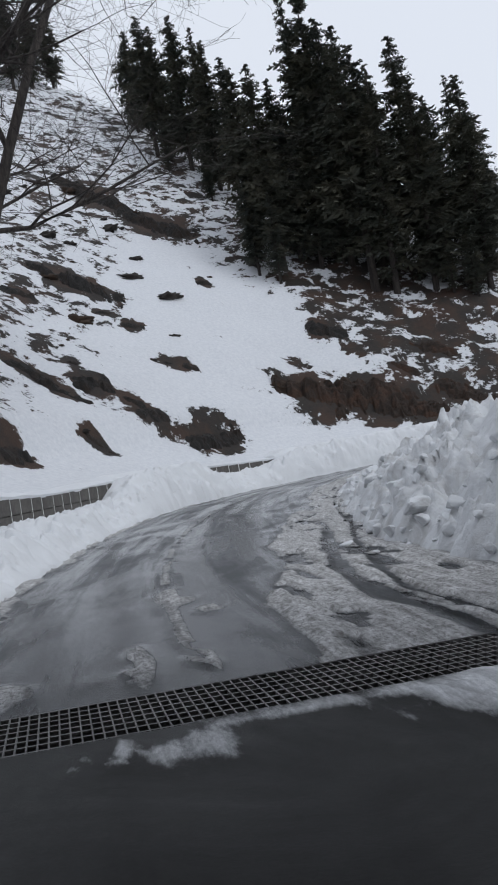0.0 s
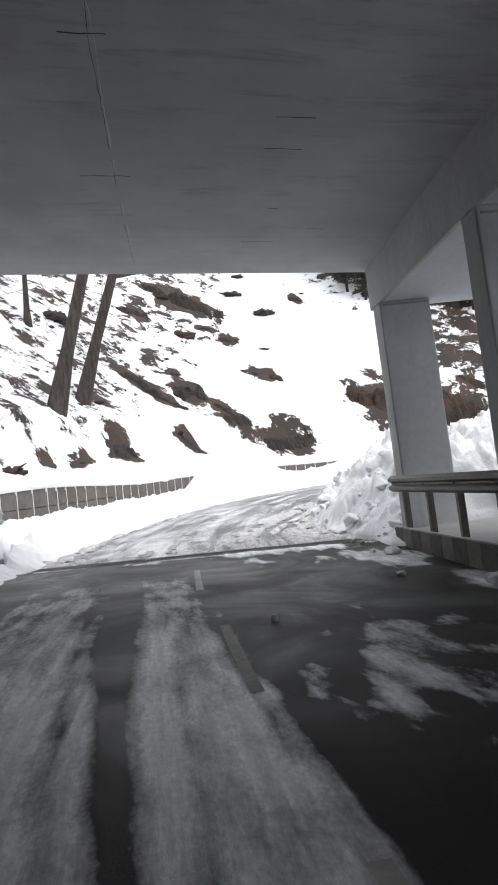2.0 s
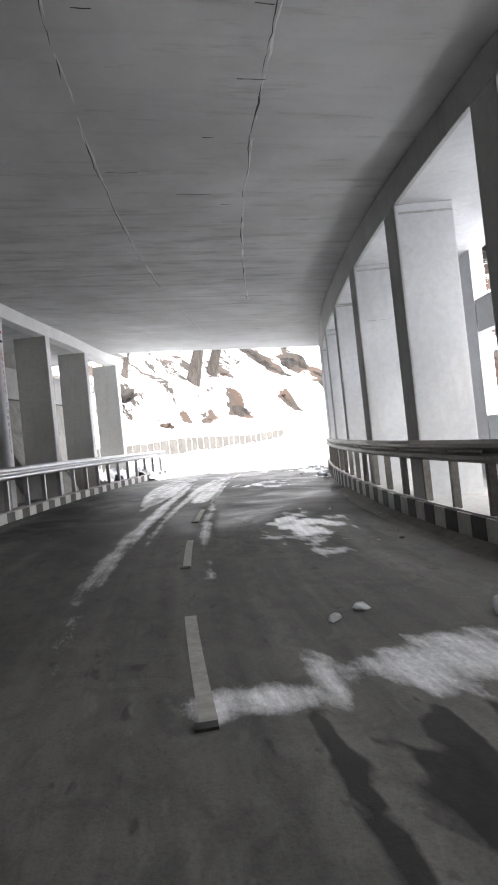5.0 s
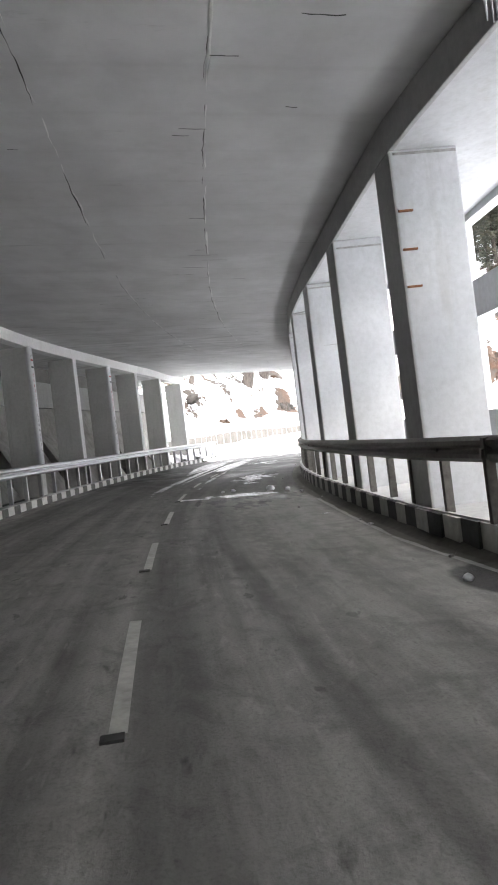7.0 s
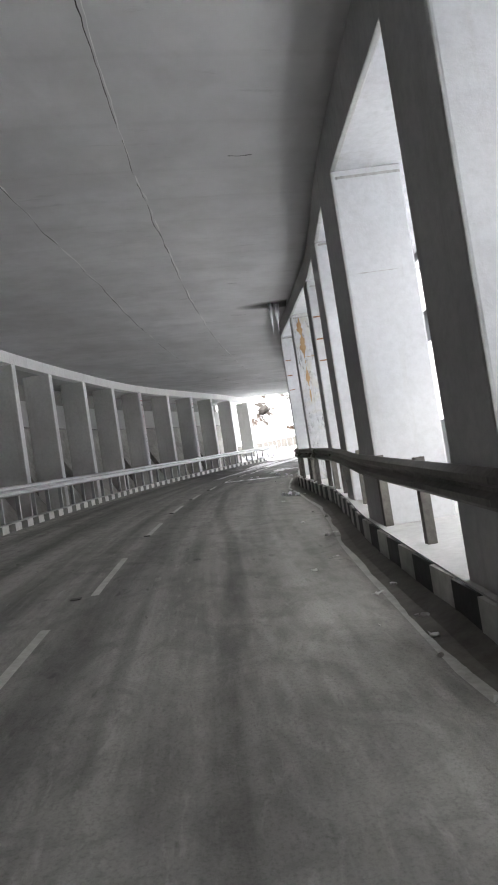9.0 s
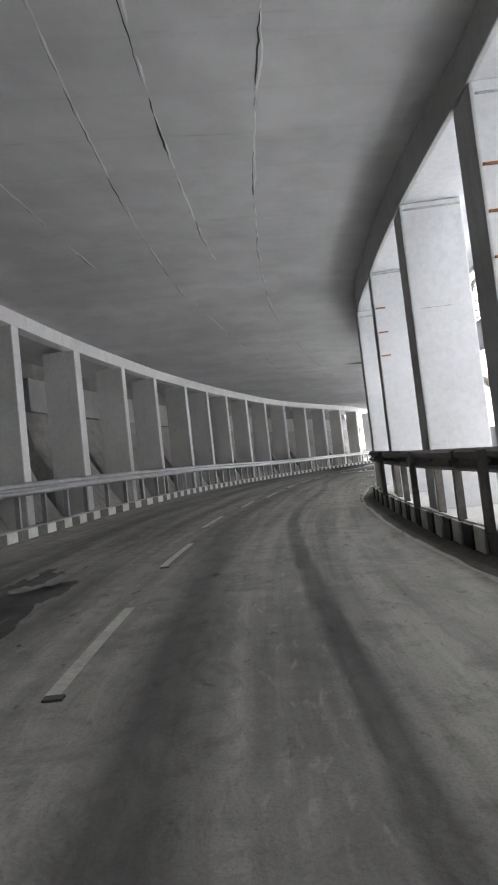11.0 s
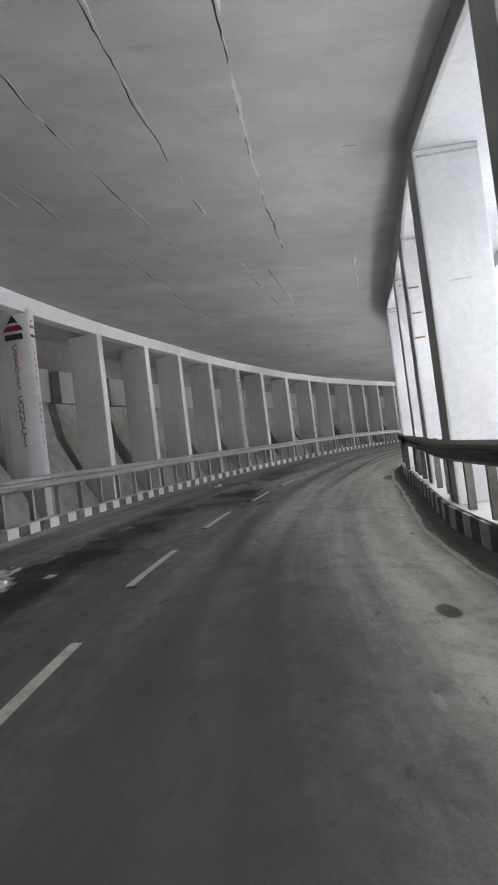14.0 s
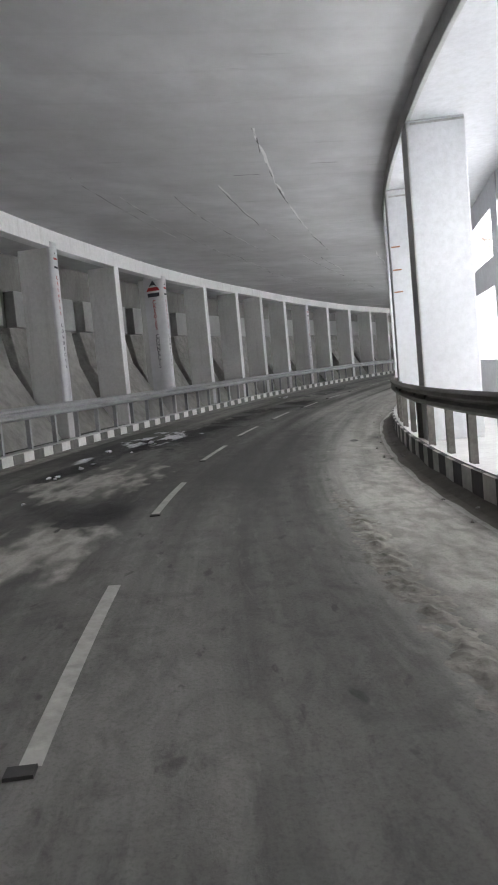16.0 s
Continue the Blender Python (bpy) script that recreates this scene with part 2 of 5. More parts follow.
def hill_material():
    """Snow over grass, earth and rock; the bare parts follow the patchy attribute."""
    m, n, l, b = material("snowy_hillside", 0.8)
    v = coords(n, l)
    at = n.new("ShaderNodeAttribute")
    at.attribute_name = "bare"
    patch = noise_tex(n, l, coords(n, l, "Object", (1.0, 1.0, 1.1)), 0.42, 9, 0.66, 0.4)
    add = n.new("ShaderNodeMath")
    l.new(patch, add.inputs[0])
    l.new(at.outputs["Fac"], add.inputs[1])
    tufts = noise_tex(n, l, coords(n, l, "Object", (1.0, 1.0, 1.0)), 1.9, 8, 0.68, 0.3)
    both = plus(n, l, add.outputs[0], tufts, 0.35)
    mask = ramp(n, l, both, [(0.835, 0.0), (0.875, 1.0)])
    f, c = noise_tex(n, l, v, 3.5, 9, 0.7), noise_tex(n, l, v, 0.3, 5)
    earth = mix(n, l, ramp(n, l, f, [(0.3, 0.0), (0.7, 1.0)]), (0.008, 0.007, 0.006), (0.03, 0.021, 0.015))
    earth = mix(n, l, ramp(n, l, c, [(0.46, 0.0), (0.6, 0.7)]), earth, (0.05, 0.024, 0.013))
    snow = mix(n, l, ramp(n, l, f, [(0.3, 0.0), (0.65, 1.0)]), (0.6, 0.615, 0.65), (0.73, 0.74, 0.76))
    l.new(mix(n, l, mask, snow, earth), b.inputs["Base Color"])
    bump(n, l, b, mix(n, l, 0.5, mask, f), 0.6, 0.15)
    return m


road_mat, slush_mat, ceil_mat, hill_mat = road_material(), slush_material(), ceiling_material(), hill_material()
snow_edge = snow_material("ploughed_edge_snow", 0.3, 2.5)
snow_clean, snow_dirty = snow_material("packed_snow"), snow_material("ploughed_snow", 0.75, 5.0)
steel = two_scale("galvanised_steel", (0.3, 0.31, 0.32), (0.48, 0.49, 0.5), 20, 1.2, 0.45, 0.1, 0.75)
kerb_white = two_scale("white_kerb_paint", (0.45, 0.45, 0.43), (0.72, 0.72, 0.7), 9, 1.5, 0.8, 0.2)
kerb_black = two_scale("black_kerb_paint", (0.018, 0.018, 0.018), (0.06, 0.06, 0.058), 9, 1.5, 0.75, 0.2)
kerb_faded = two_scale("faded_black_kerb_paint", (0.06, 0.06, 0.058), (0.17, 0.165, 0.155), 9, 1.5, 0.8, 0.2)
kerb_dusty = two_scale("dusty_white_kerb_paint", (0.24, 0.235, 0.22), (0.5, 0.495, 0.47), 7, 1.8, 0.85, 0.3)
kerb_worn = two_scale("worn_black_kerb_paint", (0.03, 0.03, 0.03), (0.11, 0.105, 0.1), 9, 1.5, 0.8, 0.2)
marking = two_scale("worn_road_paint", (0.22, 0.22, 0.2), (0.5, 0.49, 0.46), 12, 2.5, 0.8, 0.15)


def snow_capped(name, dark, light, warm):
    """Rock or earth that carries snow on its flatter parts."""
    m, n, l, b = material(name, 0.9)
    v = coords(n, l)
    f, c = noise_tex(n, l, v, 3.0, 9, 0.75, 0.4), noise_tex(n, l, v, 0.7, 5, 0.6, 0.6)
    blades = noise_tex(n, l, coords(n, l, "Object", (2.2, 2.2, 1.3)), 2.4, 7, 0.75, 0.6)
    col = mix(n, l, ramp(n, l, f, [(0.3, 0.0), (0.7, 1.0)]), dark, light)
    col = mix(n, l, ramp(n, l, c, [(0.45, 0.0), (0.62, 0.75)]), col, warm)
    col = mix(n, l, ramp(n, l, blades, [(0.52, 0.0), (0.64, 0.7)]), col, tuple(0.35 * x for x in dark))
    geo = n.new("ShaderNodeNewGeometry")
    sep = n.new("ShaderNodeSeparateXYZ")
    l.new(geo.outputs["Normal"], sep.inputs[0])
    up = plus(n, l, sep.outputs["Z"], f, 0.5)
    col = mix(n, l, ramp(n, l, up, [(1.02, 0.0), (1.1, 1.0)]), col, (0.68, 0.7, 0.73))
    l.new(col, b.inputs["Base Color"])
    bump(n, l, b, f, 0.9, 0.2)
    return m


rock_face = snow_capped("snow_capped_rock", (0.006, 0.0055, 0.005), (0.024, 0.021, 0.019), (0.028, 0.017, 0.011))
earth_face = snow_capped("snow_capped_earth", (0.008, 0.0055, 0.004), (0.038, 0.022, 0.013), (0.058, 0.026, 0.013))
rock = two_scale("dark_rock", (0.011, 0.01, 0.009), (0.045, 0.038, 0.033), 5, 0.8, 0.9, 0.8, dist=0.08)
earth = two_scale("bare_earth", (0.016, 0.011, 0.008), (0.065, 0.04, 0.025), 4, 0.7, 0.95, 0.8, dist=0.08)
backfill = two_scale("rock_backfill", (0.2, 0.195, 0.185), (0.46, 0.45, 0.425), 3, 0.5, 0.95, 0.8, dist=0.1)
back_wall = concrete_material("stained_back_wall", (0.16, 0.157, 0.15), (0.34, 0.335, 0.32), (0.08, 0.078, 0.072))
gutter = two_scale("dusty_gutter", (0.075, 0.068, 0.06), (0.2, 0.19, 0.17), 6, 0.8, 0.9, 0.4)
bark = two_scale("wet_bark", (0.005, 0.004, 0.004), (0.085, 0.07, 0.06), 7, 1.5, 0.9, 1.0, scale=(3, 3, 0.5), dist=0.08, spread=(0.4, 0.62))


def needle_material():
    m, n, l, b = material("conifer_needles", 0.8)
    v = coords(n, l)
    f, c = noise_tex(n, l, v, 2.2, 6, 0.7), noise_tex(n, l, v, 0.3, 4)
    info = n.new("ShaderNodeObjectInfo")
    tone = ramp(n, l, info.outputs["Random"], [(0.0, (0.055, 0.066, 0.05)), (0.5, (0.08, 0.08, 0.055)), (1.0, (0.05, 0.06, 0.053))])
    col = mix(n, l, ramp(n, l, f, [(0.3, 0.0), (0.7, 1.0)]), (0.034, 0.039, 0.032), tone)
    col = mix(n, l, ramp(n, l, c, [(0.45, 0.0), (0.65, 0.7)]), col, (0.12, 0.108, 0.072))
    l.new(col, b.inputs["Base Color"])
    return m


needles = needle_material()
crack_mat = two_scale("crack", (0.012, 0.012, 0.012), (0.05, 0.05, 0.05), 9, 2)
lime = two_scale("lime_seepage", (0.68, 0.68, 0.68), (0.9, 0.9, 0.89), 9, 2)
joint_mat = two_scale("stained_joint", (0.22, 0.215, 0.21), (0.5, 0.5, 0.49), 14, 3)
rust_run = two_scale("rust_run", (0.24, 0.11, 0.04), (0.46, 0.32, 0.18), 7, 2.5, scale=(1, 1, 0.4))
stone_mat = two_scale("wall_stone", (0.05, 0.047, 0.043), (0.14, 0.13, 0.12), 5, 1.0, 0.9, 0.6)

# ---- plan: the road's centre line by distance s, offset d to the valley side, height h over the centre line ----
HEAD_S = [-170, -75, -56, -46, -38, -28, -20, -13, -6, 0, 15, 30, 45, 60, 75, 90, 98, 105, 120, 170]
HEAD_A = [-88, -85, -72, -48, -25, -5, 1, 5, 11, 14.28, 20.39, 30.58, 35.62, 40.14, 48.95, 56.41, 61.6, 69.5, 83.0, 108]
STEP = 0.25
SS = np.arange(-160, 160.01, STEP)
PSI = np.radians(np.interp(SS, HEAD_S, HEAD_A) + np.interp(SS, [51, 54.5, 57], [0, 1.067, -0.438]))
# the marks 52 to 57 stand farther apart than a metre each
REAL = STEP * np.where((SS[1:] > 52.1) & (SS[1:] < 57.1), 1.3686, 1.0)
XX = np.concatenate([[0], np.cumsum(np.sin((PSI[1:] + PSI[:-1]) / 2) * REAL)])
YY = np.concatenate([[0], np.cumsum(-np.cos((PSI[1:] + PSI[:-1]) / 2) * REAL)])
I0 = int(round(160 / STEP))
XX, YY = XX - XX[I0] + 0.86, YY - YY[I0] + 3.40
FALL = 0.045


ROAD_S = [-170, -80, -40, -20, -8, 0, 10, 20, 30, 40, 50, 60, 70, 80, 90, 100, 110, 120, 170]
ROAD_Z = [4.2, 2.6, 1.25, 0.5, 0.12, -0.07, -0.31, -0.6, -0.85, -1.07, -1.34, -1.80, -2.184, -2.584, -2.964, -3.254, -3.434, -3.574, -4.254]


def road_z(s):
    e = 3.0
    return (np.interp(s - e, ROAD_S, ROAD_Z) + 2 * np.interp(s, ROAD_S, ROAD_Z) + np.interp(s + e, ROAD_S, ROAD_Z)) / 4


def plan(s, d, h=0.0):
    s, d = np.asarray(s, float), np.asarray(d, float)
    a = np.interp(s, SS, PSI)
    return np.interp(s, SS, XX) + d * np.cos(a), np.interp(s, SS, YY) + d * np.sin(a), road_z(s) + h


def at(s, d, h=0.0):
    x, y, z = plan(s, d, h)
    return Vector((float(x), float(y), float(z)))


def heading(s):
    return float(np.degrees(np.interp(s, SS, PSI)))


def right_d(s):
    """Offset of the valley-side column fronts."""
    return float(np.interp(s, [0, 20, 30, 37.5, 41, 46, 49, 56.5, 60.4, 64.7, 68.5, 73.3, 77, 81.8, 85.7, 90, 94.7, 100], [3.86, 3.97, 4.05, 3.95, 4.2, 4.36, 4.2, 3.56, 3.78, 3.98, 4.22, 4.12, 4.22, 4.43, 4.4, 4.22, 4.26, 4.35]))


def left_d(s):
    """Offset of the mountain-side column fronts."""
    return float(np.interp(s, [0, 12, 20, 70, 82], [-6.1, -6.15, -6.45, -6.4, -6.75]))


def lift_left(s):
    return 0.15 * min(1.0, max(0.0, (s - 72) / 15))


def drop_left(s):
    """The ceiling hangs lower along the mountain side half way through."""
    return float(np.interp(s, [28, 36, 45, 55, 62, 70], [0, 0.14, 0.3, 0.32, 0.15, 0]))


def ceil_h(s, d):
    return -drop_left(s) * min(1.0, max(0.0, -d / 6)) + 5.93 + 0.0055 * max(s, 0) - 0.09 * d - 0.16 * min(1.0, max(0.0, 1 - s / 4)) + lift_left(s) * min(1.0, max(0.0, -d / 6))


def beam_h(s):
    """Underside of the valley-side beam."""
    return float(np.interp(s, [0, 4.2, 8, 16, 24, 33, 41, 46, 56.5, 60, 65, 69, 75, 82, 86, 90, 100, 120], [4.58, 4.68, 4.81, 5.08, 5.3, 5.24, 5.36, 5.35, 5.17, 5.26, 5.34, 5.44, 5.43, 5.4, 5.55, 5.74, 5.83, 5.95]))


def mesh_of(name, verts, faces, mat, uvs=None, smooth=False):
    me = bpy.data.meshes.new(name)
    me.from_pydata([tuple(v) for v in verts], [], faces)
    me.materials.append(mat)
    if uvs is not None:
        lay = me.uv_layers.new(name="UVMap")
        idx = np.empty(len(me.loops), np.int32)
        me.loops.foreach_get("vertex_index", idx)
        lay.data.foreach_set("uv", np.asarray(uvs, np.float32)[idx].ravel())
    if smooth:
        me.polygons.foreach_set("use_smooth", [True] * len(me.polygons))
    me.update()
    return me


def sweep(name, profile, s0, s1, mat, step=1.0, bevel=0.0):
    """A closed profile of (d, h) or a function of s giving it, drawn along the road."""
    prof = profile if callable(profile) else (lambda s: profile)
    n = max(2, int(math.ceil((s1 - s0) / step)) + 1)
    verts, faces, uvs = [], [], []
    for s in np.linspace(s0, s1, n):
        for d, h in prof(s):
            verts.append(at(s, d, h))
            uvs.append((s, d + h))
    k = len(prof(s0))
    for i in range(n - 1):
        for j in range(k):
            a, b = i * k + j, i * k + (j + 1) % k
            faces.append((a, b, b + k, a + k))
    faces += [tuple(range(k))[::-1], tuple(range((n - 1) * k, n * k))]
    me = mesh_of(name, verts, faces, mat, uvs)
    bm = bmesh.new()
    bm.from_mesh(me)
    bmesh.ops.recalc_face_normals(bm, faces=bm.faces)
    if bevel:
        sharp = [e for e in bm.edges if len(e.link_faces) == 2 and e.calc_face_angle(0) > 0.6]
        bmesh.ops.bevel(bm, geom=sharp, offset=bevel, segments=2, affect="EDGES", profile=0.6)
    bm.to_mesh(me)
    bm.free()
    return me


def rect(d0, d1, h0, h1):
    return [(d0, h0), (d1, h0), (d1, h1), (d0, h1)]


def child(name, me, parent, label=""):
    ob = new(name, me)
    ob.parent = parent
    return tagged(ob, label)


def structure(name, me, label, category):
    return tagged(new(name, me), label, category, kind="structure")


S_END = 150.0
BAY = 4.07

# ---- road ----


def strip(name, s0, s1, d0, d1, mat, ds=0.5, dd=0.5, lift=0.0, rough=None):
    ns, nd = int((s1 - s0) / ds) + 1, int((d1 - d0) / dd) + 1
    verts, uvs, faces = [], [], []
    for s in np.linspace(s0, s1, ns):
        for d in np.linspace(d0, d1, nd):
            fall = FALL * float(np.clip((s + 6) / 10, 0, 1))
            h = lift - fall * d + (rough(s, d) if rough else 0.0)
            verts.append(at(s, d, h))
            uvs.append((s, d))
    for i in range(ns - 1):
        for j in range(nd - 1):
            a = i * nd + j
            faces.append((a, a + 1, a + nd + 1, a + nd))
    return mesh_of(name, verts, faces, mat, uvs, True)


def vnoise(x, y, seed=0):
    """Smooth value noise on arrays, 0 to 1."""
    rng = np.random.RandomState(seed)
    tab = rng.rand(256, 256)
    xi, yi = np.floor(x).astype(int), np.floor(y).astype(int)
    u, v = x - xi, y - yi
    u, v = u * u * (3 - 2 * u), v * v * (3 - 2 * v)
    g = lambda a, c: tab[a % 256, c % 256]
    return (g(xi, yi) * (1 - u) + g(xi + 1, yi) * u) * (1 - v) + (g(xi, yi + 1) * (1 - u) + g(xi + 1, yi + 1) * u) * v


def fbm(x, y, seed=0, octaves=4):
    t, a, f, w = 0, 0.5, 1.0, 0
    for i in range(octaves):
        t, w = t + a * vnoise(x * f + 17.3 * i, y * f - 9.1 * i, seed + i), w + a
        a, f = a / 2, f * 2.03
    return t / w


def blob(S, D, s0, d0, rs, rd, seed, ragged=0.9):
    """A stain round (s0, d0) with an uneven rim: 1 in the middle, 0 outside."""
    r = np.sqrt(((S - s0) / rs) ** 2 + ((D - d0) / rd) ** 2)
    return np.clip(1.25 - r + ragged * (fbm(S * 0.9, D * 2.2, seed) - 0.5) * 2, 0, 1)


def ragged(S, D, s0, d0, rs, rd, seed, rough=1.5):
    """A patch with a torn, streaky rim."""
    r = np.sqrt(((S - s0) / rs) ** 2 + ((D - d0) / rd) ** 2)
    return np.clip(1.2 - r + rough * (fbm(S * 1.7, D * 5.0, seed, 5) - 0.5) * 2, 0, 1)


def stain(S, D, s0, d0, rs, rd, seed):
    """A damp patch with a ragged rim, drawn out along the road."""
    r = np.sqrt(((S - s0) / rs) ** 2 + ((D - d0) / rd) ** 2)
    return np.clip(2.4 * (1.15 - r + 0.8 * (fbm(S * 0.8, D * 3.0, seed, 5) - 0.5) * 2 + 0.7 * (fbm(S * 2.6, D * 8.0, seed + 7, 4) - 0.5) * 2), 0, 1)


def track(S, D, ss, ds, width):
    """A band along the road whose offset follows ds over ss."""
    return np.clip(1.25 - np.abs(D + 0.06 * (fbm(S * 0.7, D * 0 + 2, 9) - 0.5) - np.interp(S, ss, ds)) / width, 0, 1) ** 0.8


SKEW = 0.115


def field_strip(name, s0, s1, d0, d1, mat, ds, dd, fields, relief=None, skew_at=0.0):
    ns, nd = int((s1 - s0) / ds) + 1, int((d1 - d0) / dd) + 1
    S, D = np.meshgrid(np.linspace(s0, s1, ns), np.linspace(d0, d1, nd), indexing="ij")
    S = S + SKEW * D * np.clip(1 - np.abs(S - skew_at) / 12.0, 0, 1)
    fall = FALL * np.clip((S + 6) / 10, 0, 1)
    made = fields(S, D)
    H = -fall * D + (relief(S, D, made) if relief else 0.0)
    X, Y, Z = plan(S, D, H)
    idx = np.arange(ns * nd).reshape(ns, nd)
    faces = np.stack([idx[:-1, :-1], idx[:-1, 1:], idx[1:, 1:], idx[1:, :-1]], -1).reshape(-1, 4)
    me = mesh_of(name, np.stack([X, Y, Z], -1).reshape(-1, 3), faces.tolist(), mat, np.stack([S, D], -1).reshape(-1, 2), True)
    for key, val in made.items():
        lay = me.attributes.new(key, "FLOAT", "POINT")
        lay.data.foreach_set("value", val.ravel().astype(np.float32))
    return me


def band(S, D, ss, lo, hi, soft=0.17):
    """1 between the two edges that follow lo and hi along the road."""
    wob = 0.09 * (fbm(S * 2.2, D * 0.7, 19) - 0.5)
    return np.clip((D - np.interp(S, ss, lo) + wob) / soft + 0.5, 0, 1) * np.clip((np.interp(S, ss, hi) - D + wob) / soft + 0.5, 0, 1)


def track_band(S, D):
    """The narrow dark wheel track that swings along the valley-side lane."""
    knots = ([20, 35, 40, 44.5, 48, 50, 52, 55, 58, 64, 67.5, 70, 75, 80, 90], [0.75, 0.97, 1.24, 1.31, 1.55, 1.76, 1.86, 1.55, 1.3, 1.62, 1.78, 1.88, 1.9, 1.75, 1.8])
    mid = sum(np.interp(S + o, *knots) for o in (-2.4, -1.2, 0, 1.2, 2.4)) / 5
    return np.clip((0.13 - np.abs(D - mid + 0.05 * (fbm(S * 1.5, D * 0.6, 19) - 0.5))) / 0.07 + 0.5, 0, 1)


def inside_fields(S, D):
    n1, n2, n3 = fbm(S * 0.25, D * 1.2, 3), fbm(S * 0.8, D * 3.0, 11), fbm(S * 2.0, D * 5.0, 17)
    ss = [-1, 2.4, 6, 8, 10.5, 13, 14.3, 16, 22]
    fade = lambda a, c: np.clip((c - S) / (c - a), 0, 1)
    tracks = np.maximum.reduce([
        band(S, D, ss, [-3.3, -2.8, -2.7, -2.5, -2.25, -1.9, -1.65, -1.6, -1.5], [-2.2, -1.65, -1.56, -1.4, -1.24, -1.37, -1.4, -1.4, -1.4]) * fade(11, 17) * 0.92 * (S > -0.5),
        band(S, D, ss, [-1.6, -1.6, -1.5, -1.4, -1.25, -1.2, -1.18, -1.13, -1.2], [-1.5, -1.5, -1.4, -1.2, -1.05, -0.97, -0.93, -0.86, -0.9]) * fade(15, 30),
        band(S, D, ss, [-1.5, -1.05, -0.96, -0.95, -0.86, -0.76, -0.75, -0.74, -0.75], [-0.5, -0.35, -0.55, -0.58, -0.58, -0.59, -0.6, -0.61, -0.6]) * fade(14, 25),
        band(S, D, ss, [-0.7, -0.6, -0.6, -0.6, -0.55, -0.52, -0.42, -0.35, -0.3], [-0.42, -0.3, -0.2, -0.1, 0.04, -0.02, -0.2, -0.3, -0.3]) * fade(13.2, 14.4) * 0.95,
        band(S, D, [2, 8, 12, 13.7, 15.5, 22, 32], [-0.15, -0.1, 0.05, 0.04, 0.1, 0.2, 0.25], [-0.12, 0.0, 0.14, 0.16, 0.3, 0.36, 0.38]) * fade(14, 33) * np.clip(0.2 + 1.3 * n2, 0, 1),
    ]) * np.interp(S, [0.3, 0.8, 1.6, 4.0, 6.0, 8.0], [0, 0.1, 0.36, 0.5, 0.74, 1]) * np.clip(0.5 + 1.0 * fbm(S * 0.5, D * 8.0, 29), 0, 1.1)
    snow = np.maximum.reduce([
        tracks,
        # white patches: bright reflections of icy puddles, painted as snow
        0.45 * ragged(S, D, 6.9, 1.4, 1.2, 0.7, 21), ragged(S, D, 8.2, 1.0, 0.8, 0.45, 20), 0.5 * ragged(S, D, 8.6, 1.7, 1.0, 0.6, 35), ragged(S, D, 19.5, 2.0, 2.2, 0.6, 22), ragged(S, D, 27.3, 1.9, 0.6, 1.1, 23, 1.1),
        blob(S, D, 27.6, 0.45, 0.3, 0.4, 24), 0.8 * ragged(S, D, 1.0, 2.9, 1.3, 0.8, 25), 0.7 * ragged(S, D, 0.3, 0.9, 0.6, 0.25, 26),
        0.8 * blob(S, D, 4.6, 3.4, 1.2, 0.35, 28),
        0.7 * np.clip(1 - np.abs(S - SKEW * D + 1.5) / 0.22, 0, 1) * (n2 > 0.45), 0.68 * ragged(S, D, -1.35, -1.4, 0.3, 0.9, 31),
        1.2 * ragged(S, D, -1.15, 0.8, 0.5, 0.85, 33, 1.0), 1.2 * ragged(S, D, -0.95, 2.2, 0.55, 1.0, 34, 1.0),
        1.0 * ragged(S, D, 93.0, -2.5, 2.0, 0.75, 41, 1.3) * (n2 > 0.42), 0.8 * blob(S, D, 97.3, -3.0, 0.9, 0.2, 42, 0.8),
    ])
    snow = np.clip(snow * (0.38 + 1.15 * n3), 0, 1)
    damp = np.clip(1.3 - S / 26, 0, 1)
    wet = np.maximum.reduce([
        0.55 * damp + 0.4 * damp * n1, 1.0 * blob(S, D, 8.0, 2.0, 8.0, 1.75, 68, 0.4),
        0.9 * ragged(S, D, 94.3, -2.3, 2.0, 0.8, 69, 1.0),
        0.8 * ragged(S, D, 28.6, 2.0, 1.2, 1.3, 51), 0.7 * ragged(S, D, 30.2, 1.6, 1.2, 0.7, 52),
        blob(S, D, 40.6, 3.6, 1.2, 0.6, 53, 0.5), blob(S, D, 76.7, 3.55, 1.0, 0.28, 56, 0.5), 0.9 * blob(S, D, 95.0, 3.06, 0.4, 0.16, 62, 0.5),
        stain(S, D, 70.6, -1.7, 3.6, 0.7, 54), stain(S, D, 74.4, -2.2, 1.2, 0.5, 57),
        stain(S, D, 80.3, -1.0, 2.3, 0.75, 58), stain(S, D, 82.6, -0.5, 1.0, 0.85, 55), stain(S, D, 84.6, -1.9, 2.0, 0.4, 67), ragged(S, D, 84.2, 0.1, 0.4, 0.2, 63),
        stain(S, D, 89.5, -1.75, 3.8, 0.5, 59), stain(S, D, 93.5, -1.5, 1.8, 0.5, 64), stain(S, D, 97.5, -2.6, 2.6, 0.4, 60), stain(S, D, 103.3, -0.8, 0.8, 0.6, 61),
        0.62 * blob(S, D, 51.8, 1.15, 0.2, 0.12, 71, 0.4), 0.62 * blob(S, D, 67.4, 0.61, 0.25, 0.13, 72, 0.4), 0.62 * blob(S, D, 75.7, 1.77, 0.25, 0.16, 73, 0.4),
    ]) * np.clip(1 - snow, 0, 1)
    lane = dash_row(S)
